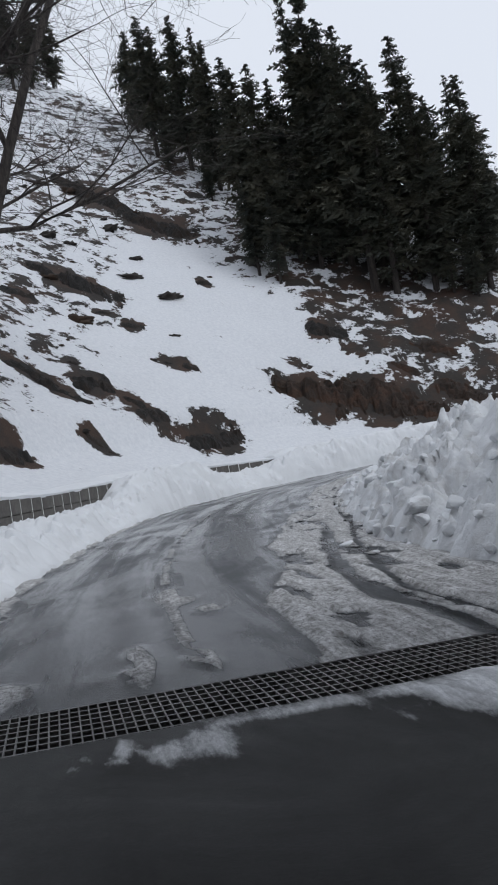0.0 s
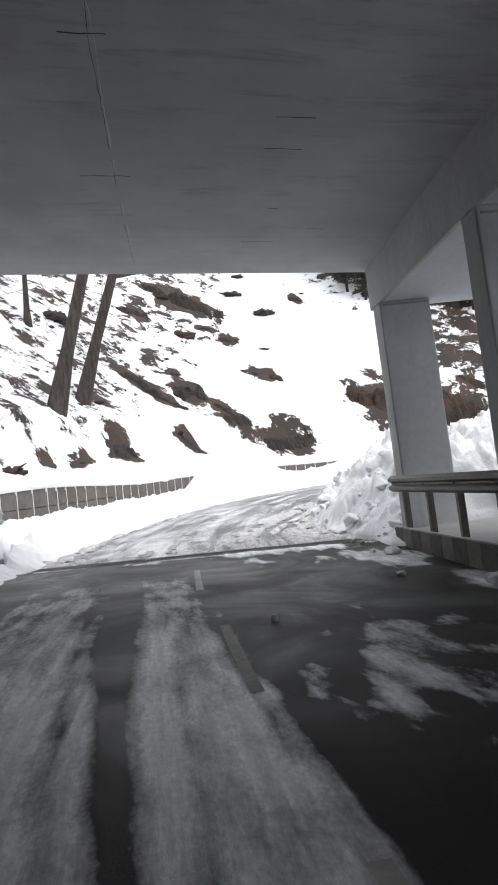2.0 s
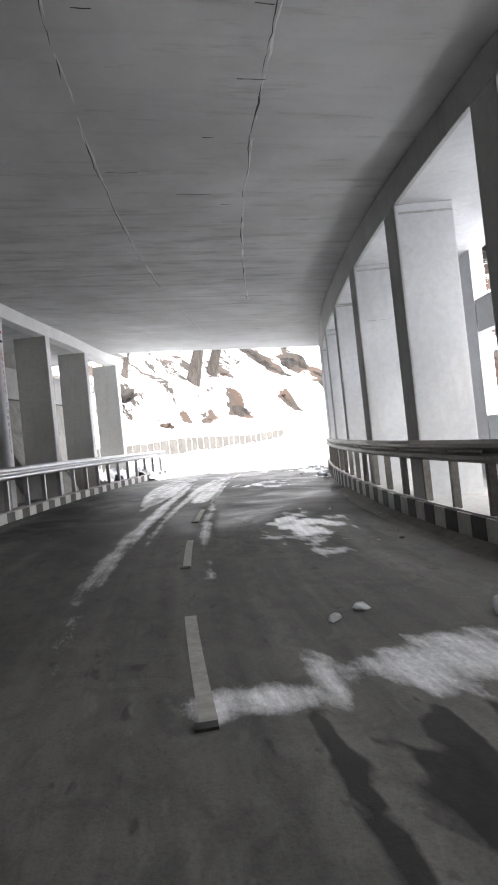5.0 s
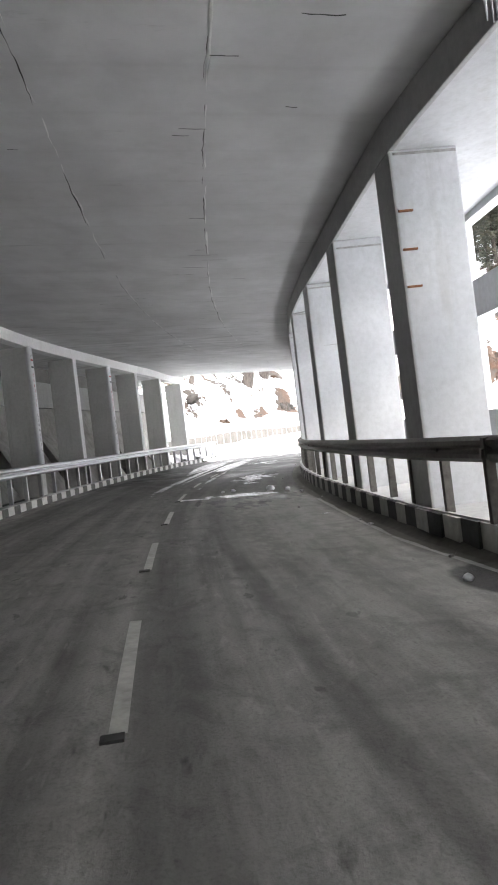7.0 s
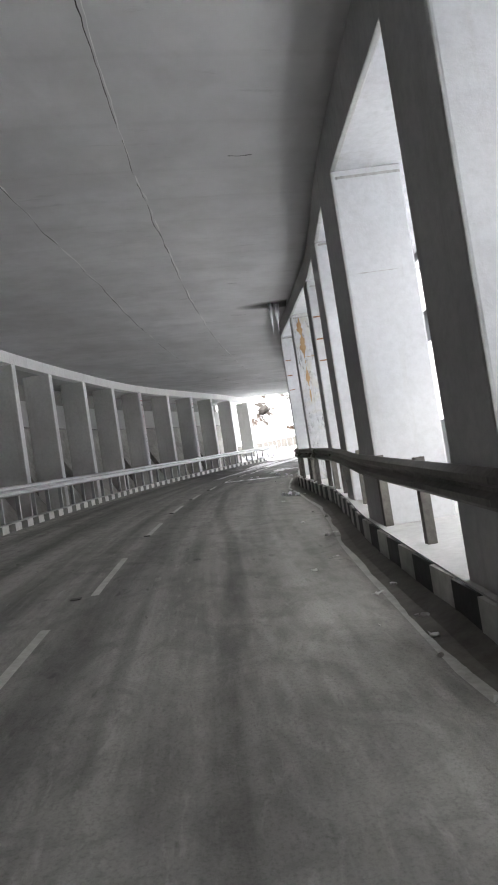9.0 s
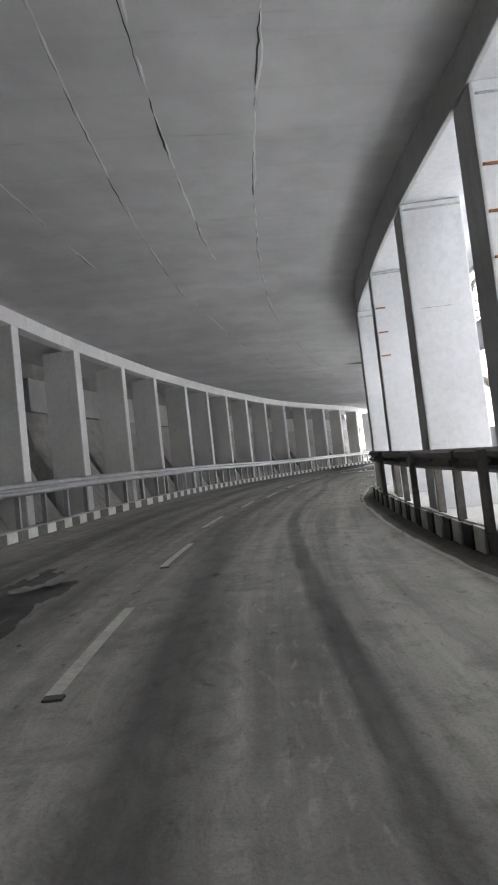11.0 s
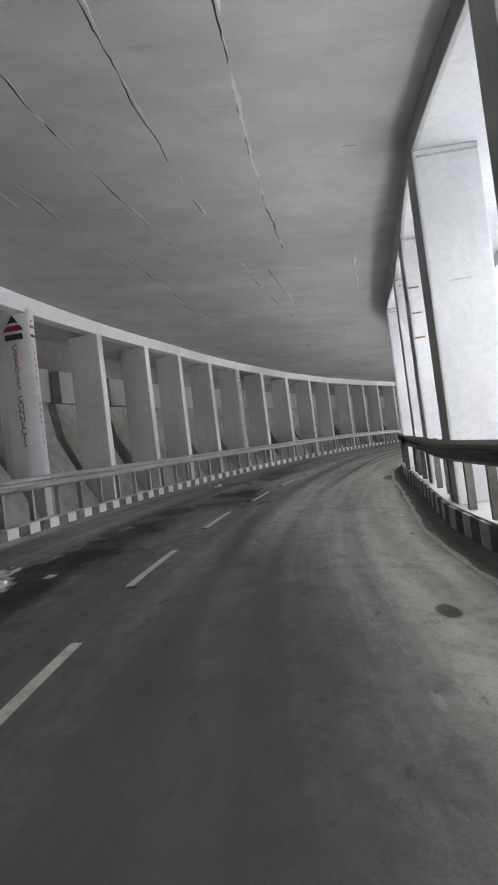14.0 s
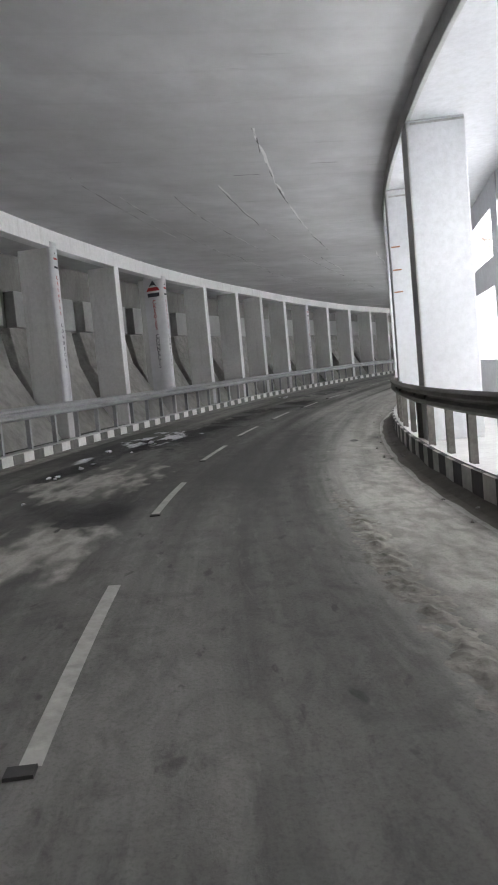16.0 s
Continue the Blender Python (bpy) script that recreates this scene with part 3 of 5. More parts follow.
    worn = np.maximum.reduce([
        (0.55 + 0.35 * n2) * track_band(S, D) * np.clip((S - 24) / 6, 0, 1) * np.clip((84 - S) / 12, 0.2, 1) * (S < 88),
        (0.45 + 0.5 * n1) * track(S, D - lane, [25, 37, 40, 60, 74, 84, 92], [0.15, 0.23, 0.35, 0.45, 0.75, 0.8, 0.95], 0.38) * np.clip((S - 20) / 8, 0, 1),
        (0.22 + 0.45 * n1) * track(S, D - lane, [10, 34, 40, 60, 120], [-0.6, -0.52, -0.38, -0.8, -1.2], 0.22),
        (0.3 + 0.4 * n1) * track(S, D - lane, [10, 40, 120], [-2.0, -2.2, -2.2], 0.3),
        (0.35 + 0.5 * n1) * np.clip(2.0 - S / 26, 0, 1), 0.75 * stain(S, D, 93.5, -0.6, 5.0, 1.3, 66), (0.35 + 0.4 * n1) * np.clip((S - 72) / 8, 0, 1) * np.clip((1.3 - D) / 0.5, 0, 1) * np.clip((D + 2.2) / 0.8, 0, 1), 0.72 * (0.5 + n1) * np.clip((S - 86) / 6, 0, 1) * np.clip((2.6 - D) / 0.6, 0, 1),
        (0.6 + 0.4 * n1) * track(S, D, [84, 90, 97, 120], [0.95, 1.3, 1.45, 1.5], 0.75) * np.clip((S - 84) / 8, 0, 1),
        (0.5 + 0.4 * n1) * track(S, D, [92, 97, 120], [-0.7, -0.7, -0.6], 0.55) * np.clip((S - 92) / 6, 0, 1),
        0.9 * np.clip((D - 3.75) / 0.15, 0, 1) * np.clip((S - 20) / 10, 0, 1) * (0.5 + 0.8 * n2),
    ]) * np.interp(S, [20, 30, 58, 70, 100, 106], [1, 0.78, 0.78, 1, 1, 0.8])
    dust = np.clip((D - 2.3 - 0.5 * (n1 - 0.5)) / 1.2, 0, 1) * np.clip((S - 22) / 15, 0, 1) * 0.38
    dust = np.maximum(dust, (np.interp(S, [94, 100, 103, 105], [0.4, 0.46, 0.72, 0.85]) + 0.9 * (n2 - 0.5)) * np.clip((D - np.interp(S, [88, 101, 105, 120], [2.65, 2.4, 2.5, 2.4]) - 0.5 * (n2 - 0.5)) / 0.45, 0, 1) * np.clip((S - 90) / 8, 0, 1))
    dust = np.maximum(dust, (0.34 + 0.3 * (n1 - 0.5)) * np.clip((D - dash_row(S) - 0.95 - 0.4 * (n1 - 0.5)) / 0.5, 0, 1) * np.interp(S, [22, 28, 56, 64], [0, 1, 1, 0]))
    dust = np.maximum(dust, 0.5 * np.clip((-D - 3.75) / 0.2, 0, 1)) * np.clip((4.05 - D) / 0.2, 0, 1)
    dust = np.maximum(dust, 0.95 * ragged(S, D, 100.6, -1.5, 1.9, 1.0, 81, 1.0))
    dust = np.maximum(dust, 0.95 * ragged(S, D, 105.4, -0.9, 1.5, 0.6, 82, 1.0))
    dust = np.maximum(dust, 0.3 * track(S, D, [100, 105, 110], [0.9, 1.0, 1.1], 0.4) * np.clip(2 * n2 - 0.5, 0, 1) * np.clip((S - 98) / 4, 0, 1))
    return {"snow": snow, "wet": wet, "worn": worn, "dust": dust, "slick": np.clip(1.15 - S / 9, 0, 1) * np.clip(0.35 + 1.1 * n1, 0, 1) * np.clip((1.1 - D) / 0.8, 0.25, 1)}


def dash_row(s):
    return np.interp(s, [0, 6, 11, 16, 30, 33, 36, 44, 50, 54, 59, 64, 68, 72, 80, 84, 90, 93, 98, 101, 104], [-0.24, -0.07, 0.03, 0.0, 0.03, 0.02, -0.05, -0.05, -0.03, -0.35, -0.5, -0.25, -0.15, -0.07, -0.1, -0.25, -0.24, -0.15, -0.06, 0.07, 0.12])


def apron_relief(S, D, made):
    return np.where(S < 1.0, made["snow"] * (0.015 + 0.06 * fbm(S * 4, D * 4, 23)), 0.0)


road = structure("road", field_strip("road", -1.62, S_END, -4.5, 4.35, road_mat, 0.16, 0.075, inside_fields, apron_relief, -1.62), "worn grey asphalt road with wheel tracks, damp stains and tracked-in snow", "road")


def outside_fields(S, D):
    n1, n2 = fbm(S * 0.35, D * 0.9, 5), fbm(S * 1.3, D * 2.4, 7)
    edge = np.interp(S, [-60, -23, -11, -7.6, -5.5, -3.7, -2.6], [5.0, 3.6, 1.3, 0.85, 0.3, 0.0, -0.1])
    snow = np.maximum.reduce([
        np.clip((D - edge + 0.9 * (n1 - 0.5)) / 0.25, 0, 1) * 0.9,
        np.clip((np.interp(S, [-60, -8, -2], [-3.6, -3.3, -2.9]) - D + 0.6 * (n2 - 0.5)) / 0.4, 0, 1),
        blob(S, D, -3.7, -1.45, 0.8, 0.2, 91, 0.5), 0.95 * blob(S, D, -6.9, -0.8, 1.1, 0.32, 92, 0.5), 0.8 * blob(S, D, -5.8, -0.45, 0.5, 0.3, 95, 0.5),
        0.5 * track(S, D, [-40, -20, -8], [0.5, -0.6, -0.9], 0.12), 0.75 * blob(S, D, -3.3, -2.6, 0.4, 0.5, 94), 0.7 * blob(S, D, -3.4, -0.75, 0.6, 0.15, 96, 0.6),
    ])
    ruts = np.maximum.reduce([track(S, D, [-30, -13, -7, -4.6, -3.6], [4.6, 2.9, 1.7, 1.35, 1.5], 0.17) * np.clip((S + 16) / 4, 0, 1), track(S, D, [-20, -9, -5], [5.6, 4.0, 4.6], 0.16),
                              0.9 * track(S, D, [-30, -13, -7, -4.6, -3.6], [5.4, 3.5, 2.2, 1.75, 1.8], 0.07), 0.7 * (fbm(S * 1.1, D * 4.5, 27) > 0.6)])
    return {"snow": np.clip(snow * (0.5 + 0.9 * n2) - 0.85 * ruts, 0, 1)}


def slush_relief(S, D, made):
    return (made["snow"] * (0.02 + 0.1 * fbm(S * 2.5, D * 3.5, 13)) + 0.012 * fbm(S * 1.2, D * 2.5, 15)) * np.clip((SKEW * D - 2.5 - S) / 0.5, 0.02, 1)


road_out = structure("road_outside", field_strip("road_outside", -110, -2.49, -4.6, 5.4, slush_mat, 0.14, 0.08, outside_fields, slush_relief, -2.49),
                     "wet asphalt road smeared with dirty slush and ice", "road")

# lane dashes: far ends along the road
DASH = [0.6, 5.65, 10.35, 15.4, 20.4, 25.4, 30.6, 35.6, 40.6, 45.6, 50.9, 54.5, 58.7, 63.9, 69.15, 74.25, 79.3, 84.6, 90.1, 95.3, 101.0, 106.9, 112.6, 118.2, 123.8, 129.4]


def dash_len(s):
    return float(np.interp(s, [15, 52, 54, 55, 58, 80], [2.45, 2.45, 1.9, 1.9, 2.5, 2.8]))


def dash_d(s):
    return float(dash_row(s))


for s in DASH:
    me = strip("lane_dash", s, s + dash_len(s), dash_d(s) - 0.052, dash_d(s) + 0.052, marking, 0.3, 0.05, 0.006)
    child("lane_dash", me, road)
child("edge_line", strip("edge_line", 8, S_END - 1, -3.84, -3.78, gutter, 0.5, 0.08, 0.005), road)

# ---- gallery: roof slab, beams, columns, facade ----


def slab(s):
    l, r = left_d(s), right_d(s)
    return [(-10.4, ceil_h(s, l) - 0.3), (l - 0.32, ceil_h(s, l) - 0.3), (l - 0.3, ceil_h(s, l)), (-3, ceil_h(s, -3)), (0, ceil_h(s, 0)), (3, ceil_h(s, 3)), (r + 0.1, ceil_h(s, r)),
            (r + 2.9, beam_h(s) + 0.15), (r + 2.9, 7.6), (-10.4, 8.3)]


ceiling = structure("ceiling", sweep("ceiling", slab, -0.7, S_END, ceil_mat), "grey board-marked concrete gallery ceiling with cracks and stains", "ceiling")
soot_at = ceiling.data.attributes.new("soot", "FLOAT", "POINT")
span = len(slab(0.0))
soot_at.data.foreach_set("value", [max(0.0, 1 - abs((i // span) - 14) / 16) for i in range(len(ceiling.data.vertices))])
# extra roof block, added to keep skylight off the first column
structure("shading_roof_edge", sweep("shading_roof_edge", lambda s: rect(-10.4, -5.75, ceil_h(s, -6.1) - 0.02, 8.2), -2.4, -0.72, concrete), "concrete roof block added to shade the first mountain-side column", "roof")
structure("beam_left", sweep("beam_left", lambda s: rect(left_d(s) - 0.4, left_d(s) + 0.02, ceil_h(s, left_d(s)) - 0.47 - lift_left(s), ceil_h(s, left_d(s)) + 0.1), -2.3, S_END, white_paint, bevel=0.02),
          "pale whitewashed concrete edge beam along the mountain side", "beam")
structure("beam_right", sweep("beam_right", lambda s: rect(right_d(s) - 0.015, right_d(s) + 0.07, beam_h(s), ceil_h(s, 4.2) + 0.1), -0.6, S_END, concrete, bevel=0.02),
          "grey concrete edge beam along the valley side", "beam")

structure("bay_soffit", sweep("bay_soffit", lambda s: rect(right_d(s) + 0.066, right_d(s) + 2.46, beam_h(s) + 0.012, beam_h(s) + 0.14), -0.5, S_END, whitewash), "whitewashed soffit of the valley-side bays", "soffit")


def fin(s0, s1, d0, d1, h0, top, mat, name="column"):
    me = sweep(name, lambda s: rect(d0, d1, h0, top(s)), s0, s1, mat, 0.4, 0.03)
    return me


LEFT_K = [0, 1, 4, 5, 7, 8, 10, 11, 13, 14, 17, 18, 19, 20, 21, 22, 40]
LEFT_S = [-1.9, 2.2, 14.8, 19.2, 27.55, 32.0, 40.0, 44.9, 53.3, 56.85, 68.3, 71.8, 75.9, 80.6, 85.1, 89.9, 169]
RIGHT_K = [0, 1, 2, 5, 6, 7, 8, 9, 10, 11, 14, 15, 16, 17, 18, 19, 20, 21, 22, 23, 24, 25, 40]
RIGHT_S = [0.06, 4.6, 8.35, 20.2, 24.35, 28.95, 33.1, 37.4, 41.3, 45.85, 56.5, 60.4, 64.7, 68.5, 73.3, 77.0, 81.8, 85.7, 90.1, 94.7, 99.7, 105.9, 170]
LEFT = [s for s in np.interp(range(41), LEFT_K, LEFT_S) if s < S_END - 2]
RIGHT = [s for s in np.interp(range(41), RIGHT_K, RIGHT_S) if s < S_END - 2]
# sides greyer than the whitewashed front: part of their shade is in the colour
for s in LEFT:
    l = left_d(s)
    col_ob = tagged(new("column", fin(s, s + 0.38, l - 1.2, l, -0.1, lambda q: ceil_h(q, left_d(q)) - 0.45 - lift_left(q), shaded_wall)),
                    "deep concrete column with shade-grey sides and a whitewashed front", "column", "mountain-side columns")
    child("front_face", fin(s - 0.004, s + 0.384, l - 0.03, l + 0.012, -0.1, lambda q: ceil_h(q, left_d(q)) - 0.46 - lift_left(q), white_paint, "front_face"), col_ob, "whitewashed front face")


def streak(name, s, r, lo, hi, mid, width, mat, seed, upright):
    """A ragged stain on the face of a column, running down it or across it."""
    verts, faces = [], []
    n = 26
    for i in range(n):
        t = lo + (hi - lo) * i / (n - 1)
        w = width * max(0.03, 0.5 + 0.9 * noise.noise(Vector((t * 3.1, seed, 0))) + 0.5 * noise.noise(Vector((t * 11, seed, 3)))) * min(1, 4 * i / n + 0.1, 4 * (n - 1 - i) / n + 0.1)
        m = mid + 0.25 * width * noise.noise(Vector((t * 2.3, seed, 7)))
        for o in (m - w / 2, m + w / 2):
            verts.append(at(s, r + o, t) if upright else at(s, r + t, o))
        if i:
            a = 2 * i
            faces.append((a - 2, a - 1, a + 1, a))
    return mesh_of(name, verts, faces, mat)


for k, s in enumerate(RIGHT):
    stained, r = k == 10, right_d(s)
    thick = 0.48 if k < 4 else 0.75
    col_ob = tagged(new("column", fin(s - thick, s, r, r + 1.0, -0.1, lambda q: beam_h(q) + 0.01, rusty if stained else whitewash)),
           "damp column with rust streaks and flaking plaster" if stained else "whitewashed deep concrete column on the valley side", "column", "valley-side columns")
    # grey plate colours in the shade on the road-facing side
    child("front_face", fin(s - thick + 0.005, s - 0.004, r - 0.012, r + 0.03, -0.1, lambda q: beam_h(q) - 0.002, concrete, "front_face"), col_ob, "concrete-grey front face, darker than the column for its shade")
    child("joint", fin(s - 0.02, s + 0.006, r + 0.05, r + 0.98, beam_h(s) - 0.06 - 0.05 * (k % 3), lambda q: beam_h(s) - 0.04 - 0.05 * (k % 3), joint_mat, "joint"), col_ob, "dark stained joint")
    if k % 3 == 1:
        child("joint", streak("joint", s + 0.006, r, 0.1 + 0.05 * (k % 4), 0.75, 3.45 + 0.1 * (k % 5), 0.03, joint_mat, k, False), col_ob, "flaking horizontal joint")
    if stained:
        child("rust_streak", streak("rust_streak", s + 0.006, r, 3.95, beam_h(s) - 0.1, 0.22, 0.27, rust_run, 5, True), col_ob, "orange rust streak")
        child("rust_streak", streak("rust_streak", s + 0.005, r, 2.6, 3.95, 0.24, 0.12, rust_run, 9, True), col_ob, "faint rust streak")
        child("crack", streak("crack", s + 0.008, r, 0.18, 0.92, 4.02, 0.035, rust_run, 7, False), col_ob, "rusty horizontal crack")

# outer frame of the valley side: low sill wall, cross beam, lintel and slim piers
def outer(h0, h1, o0=2.45, o1=2.7):
    return lambda s: rect(right_d(s) + o0, right_d(s) + o1, h0, h1)


facade = structure("wall_valley", sweep("wall_valley", outer(-1.0, 1.5), -0.5, S_END, whitewash), "white outer wall with openings in two rows", "wall")
child("cross_beam", sweep("cross_beam", outer(3.3, 4.0), -0.5, S_END, whitewash), facade)
child("lintel", sweep("lintel", outer(5.15, 6.2), -0.5, S_END, whitewash), facade)
for s in RIGHT:
    child("pier", sweep("pier", outer(-1.0, 6.2, 2.43, 2.72), s - 0.35, s + 0.45, whitewash), facade)

# walkways and kerbs
structure("walkway_valley", sweep("walkway_valley", lambda s: rect(right_d(s) - 0.06, right_d(s) + 2.45, -0.6, 0.22), -0.6, S_END, concrete), "dusty concrete walkway behind the guard rail", "walkway")
structure("walkway_mountain", sweep("walkway_mountain", rect(-8.0, -4.74, -0.4, 0.14), -3.8, S_END, dark_floor), "concrete walkway behind the guard rail", "walkway")
kerb_l = structure("kerb_mountain", sweep("kerb_mountain", rect(-4.74, -4.42, -0.2, 0.43), -4.0, S_END, concrete), "black and white painted kerb", "kerb")
kerb_r = structure("kerb_valley", sweep("kerb_valley", lambda s: rect(right_d(s) - 0.12, right_d(s) - 0.06, -0.5, 0.24), -0.6, S_END, concrete), "black and white painted kerb", "kerb")
BLK = 0.5
for k in range(int(128 / BLK)):
    s = -3.6 + k * BLK
    child("kerb_block", sweep("kerb_block", rect(-4.42, -4.38, 0.17, 0.41), s, s + BLK - 0.012, kerb_white if k % 2 else kerb_faded, 1), kerb_l)
    s = -0.4 + k * BLK
    worn_off = s < 7
    child("kerb_block", sweep("kerb_block", rect(right_d(s) - 0.17, right_d(s) - 0.11, -0.25, 0.22), s, s + BLK - 0.012, (gutter if worn_off else kerb_dusty) if k % 2 else (kerb_worn if worn_off else kerb_black), 1), kerb_r)

# dirt swept up against the valley-side kerb


def swept(s):
    r, up = right_d(s), 0.1 + 0.05 * noise.noise(Vector((s * 0.8, 3, 0)))
    return [(r - 0.62 + 0.1 * noise.noise(Vector((s * 1.1, 7, 0))), -FALL * (r - 0.6) - 0.012), (r - 0.35, -FALL * r + 0.35 * up), (r - 0.165, -FALL * r + up), (r - 0.165, -0.4), (r - 0.6, -0.4)]


structure("gutter_dirt", sweep("gutter_dirt", swept, 12, S_END - 1, gutter, 0.3), "brown dirt and dust swept against the kerb", "dirt")

# guard rails
WPROF = [(0, 0), (0.02, 0.0), (0.085, 0.05), (0.085, 0.1), (0.02, 0.14), (0.02, 0.17), (0.085, 0.21), (0.085, 0.26), (0.02, 0.31), (0, 0.31),
         (0, 0.3), (0.06, 0.255), (0.06, 0.215), (0.0, 0.175), (0, 0.135), (0.06, 0.095), (0.06, 0.055), (0, 0.01)]


# darker steel for the valley-side rail: its backlit silhouette put into the colour
backlit_steel = two_scale("backlit_rail_steel", (0.07, 0.066, 0.06), (0.2, 0.19, 0.175), 14, 1.0, 0.55, 0.15, 0.5)


def guard_rail(side, off, base, top, s0, label, metal):
    rail = tagged(new("guard_rail"), label, "guard rail", "guard rails")
    q = s0
    while q < S_END - 4:
        d = off(q)
        child("rail_beam", sweep("rail_beam", lambda z: [(off(z) - side * (a - 0.045), top - 0.31 + b) for a, b in WPROF], q, q + BAY + 0.06, metal, 1.0), rail)
        for j in range(3):
            sp = q + 0.5 + j * BAY / 3
            child("post", sweep("post", rect(d + side * 0.06, d + side * 0.17, base, top - 0.02), sp, sp + 0.09, metal, 1), rail)
            child("spacer", sweep("spacer", rect(d + side * 0.02, d + side * 0.5, top - 0.24, top - 0.14), sp + 0.02, sp + 0.07, metal, 1), rail)
        q += BAY
    return rail


guard_rail(-1, lambda q: -4.5, 0.4, 1.45, -3.0, "galvanised steel guard rail on the mountain-side kerb", steel)
guard_rail(1, lambda q: right_d(q) - 0.12, 0.2, 1.22, -0.5, "steel guard rail on the valley-side kerb, coloured dark as a silhouette", backlit_steel)

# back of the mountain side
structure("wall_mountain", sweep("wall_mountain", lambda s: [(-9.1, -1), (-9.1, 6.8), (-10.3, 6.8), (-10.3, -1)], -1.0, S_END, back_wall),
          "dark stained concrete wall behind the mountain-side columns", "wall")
for i, s in enumerate(LEFT):
    e = LEFT[i + 1] if i + 1 < len(LEFT) else s + 4
    push = 0.25 * math.sin(i * 2.3)
    tagged(new("backfill", sweep("backfill", lambda q: [(-6.9 + push, 0.1), (-7.6 + push, 1.2), (-8.45 + 0.3 * push, 2.7), (-8.75, 4.12), (-9.15, 4.12), (-9.15, 0.1)], s + 0.72, e + 0.1, backfill, 0.5, 0.05)),
           "brown rubble backfill sloping up behind the columns", "backfill", "backfill between the columns")
    tagged(new("concrete_block", fin(s + 0.62, e - 0.15, -9.0, -8.6, 4.13, lambda q: 5.4, concrete)), "pale concrete block resting on the backfill", "block", "backfill blocks")

# unseen end wall, added far behind the camera to close the gallery
structure("hidden_end_wall", sweep("hidden_end_wall", rect(-10.3, 7.2, -1, 8), S_END - 0.3, S_END, concrete), "unseen concrete wall added to close the gallery", "wall")

# ---- ground outside: one sheet ----


def axis(lo, hi, f0, f1, fine):
    mid = np.arange(f0, f1, fine)
    def grow(n, span):
        t = np.linspace(0, 1, n + 1)[1:]
        return span * (0.15 * t + 0.85 * t**2.6)
    return np.concatenate([(f0 - grow(60, f0 - lo))[::-1], mid, mid[-1] + grow(60, hi - mid[-1])])


def nearest(px, py):
    cs = SS[::4]
    cx, cy, ca = XX[::4], YY[::4], PSI[::4]
    best_s, best_d, best = np.zeros(px.shape), np.zeros(px.shape), np.full(px.shape, 1e18)
    for i in range(len(cs)):
        dx, dy = px - cx[i], py - cy[i]
        r = dx * dx + dy * dy
        along = dx * math.sin(ca[i]) - dy * math.cos(ca[i])
        off = dx * math.cos(ca[i]) + dy * math.sin(ca[i])
        m = r < best
        best[m], best_s[m] = r[m], (cs[i] + along)[m]
        best_d[m] = off[m]
    return best_s, best_d, np.sqrt(best)


WALL_S = [-160, -48, -42, -31, -20, -7, 0]
WALL_D = [-5.6, -5.6, -5.6, -6.0, -6.9, -8.2, -8.9]
HILL_Q = [-20, -0.35, -0.3, 2, 4.5, 5.2, 5.9, 8.0, 13, 31, 113, 290]
HILL_NEAR = [-0.35, -0.35, 1.85, 2.5, 3.3, 4.3, 6.6, 7.8, 13.0, 30.0, 112.0, 280.0]
HILL_FAR = [-0.35, -0.35, 1.85, 2.7, 4.6, 6.2, 7.1, 9.0, 14.4, 31.0, 112.0, 280.0]
VAL_Q = [0, 4.2, 5.5, 9, 20, 45, 120, 300]
VAL_H = [-0.3, -0.3, -0.1, 0.3, 0.2, 6.0, 50.0, 120.0]


def ground_h(px, py):
    s, d, r = nearest(px, py)
    q = np.where(d < 0, r, r)
    zr = road_z(np.clip(s, -90, 150))
    w = np.clip((-s - 27) / 14, 0, 1)
    behind = q + np.interp(s, WALL_S, WALL_D) - 0.75
    left = np.interp(behind, HILL_Q, HILL_NEAR) * (1 - w) + np.interp(behind, HILL_Q, HILL_FAR) * w
    right = np.interp(q, VAL_Q, VAL_H)
    gal = np.clip((s + 1.5) / 3.0, 0, 1)
    inleft = np.interp(q, [0, 17, 22, 40, 300], [-1.3, -1.3, 9, 25, 280])
    inright = np.interp(q, [0, 7.6, 12, 25, 60, 130, 300], [-1.1, -1.1, -0.6, -0.5, 12.0, 50.0, 120.0])
    left = left * (1 - gal) + inleft * gal
    right = right * (1 - gal) + inright * gal
    z = zr + np.where(d < 0, left, right)
    cap = 75 - 0.8 * (px + 9)
    cap = np.clip(cap, 26, 130)
    z = np.where(z > cap, cap + (z - cap) * 0.1, z)
    return z, s, d, r


# banks of earth and outcrops of rock on the slope: x, y, half length, half width, turn
BANKS = [(6.4, 63.1, 3.4, 3.0, -3), (11.6, 63.5, 3.3, 2.5, -5), (15.8, 63.1, 2.9, 2.2, -8), (15.9, 66.7, 1.6, 1.2, -27), (20.5, 65.0, 3.0, 1.6, -10), (19.5, 70.0, 2.6, 1.5, -15)]
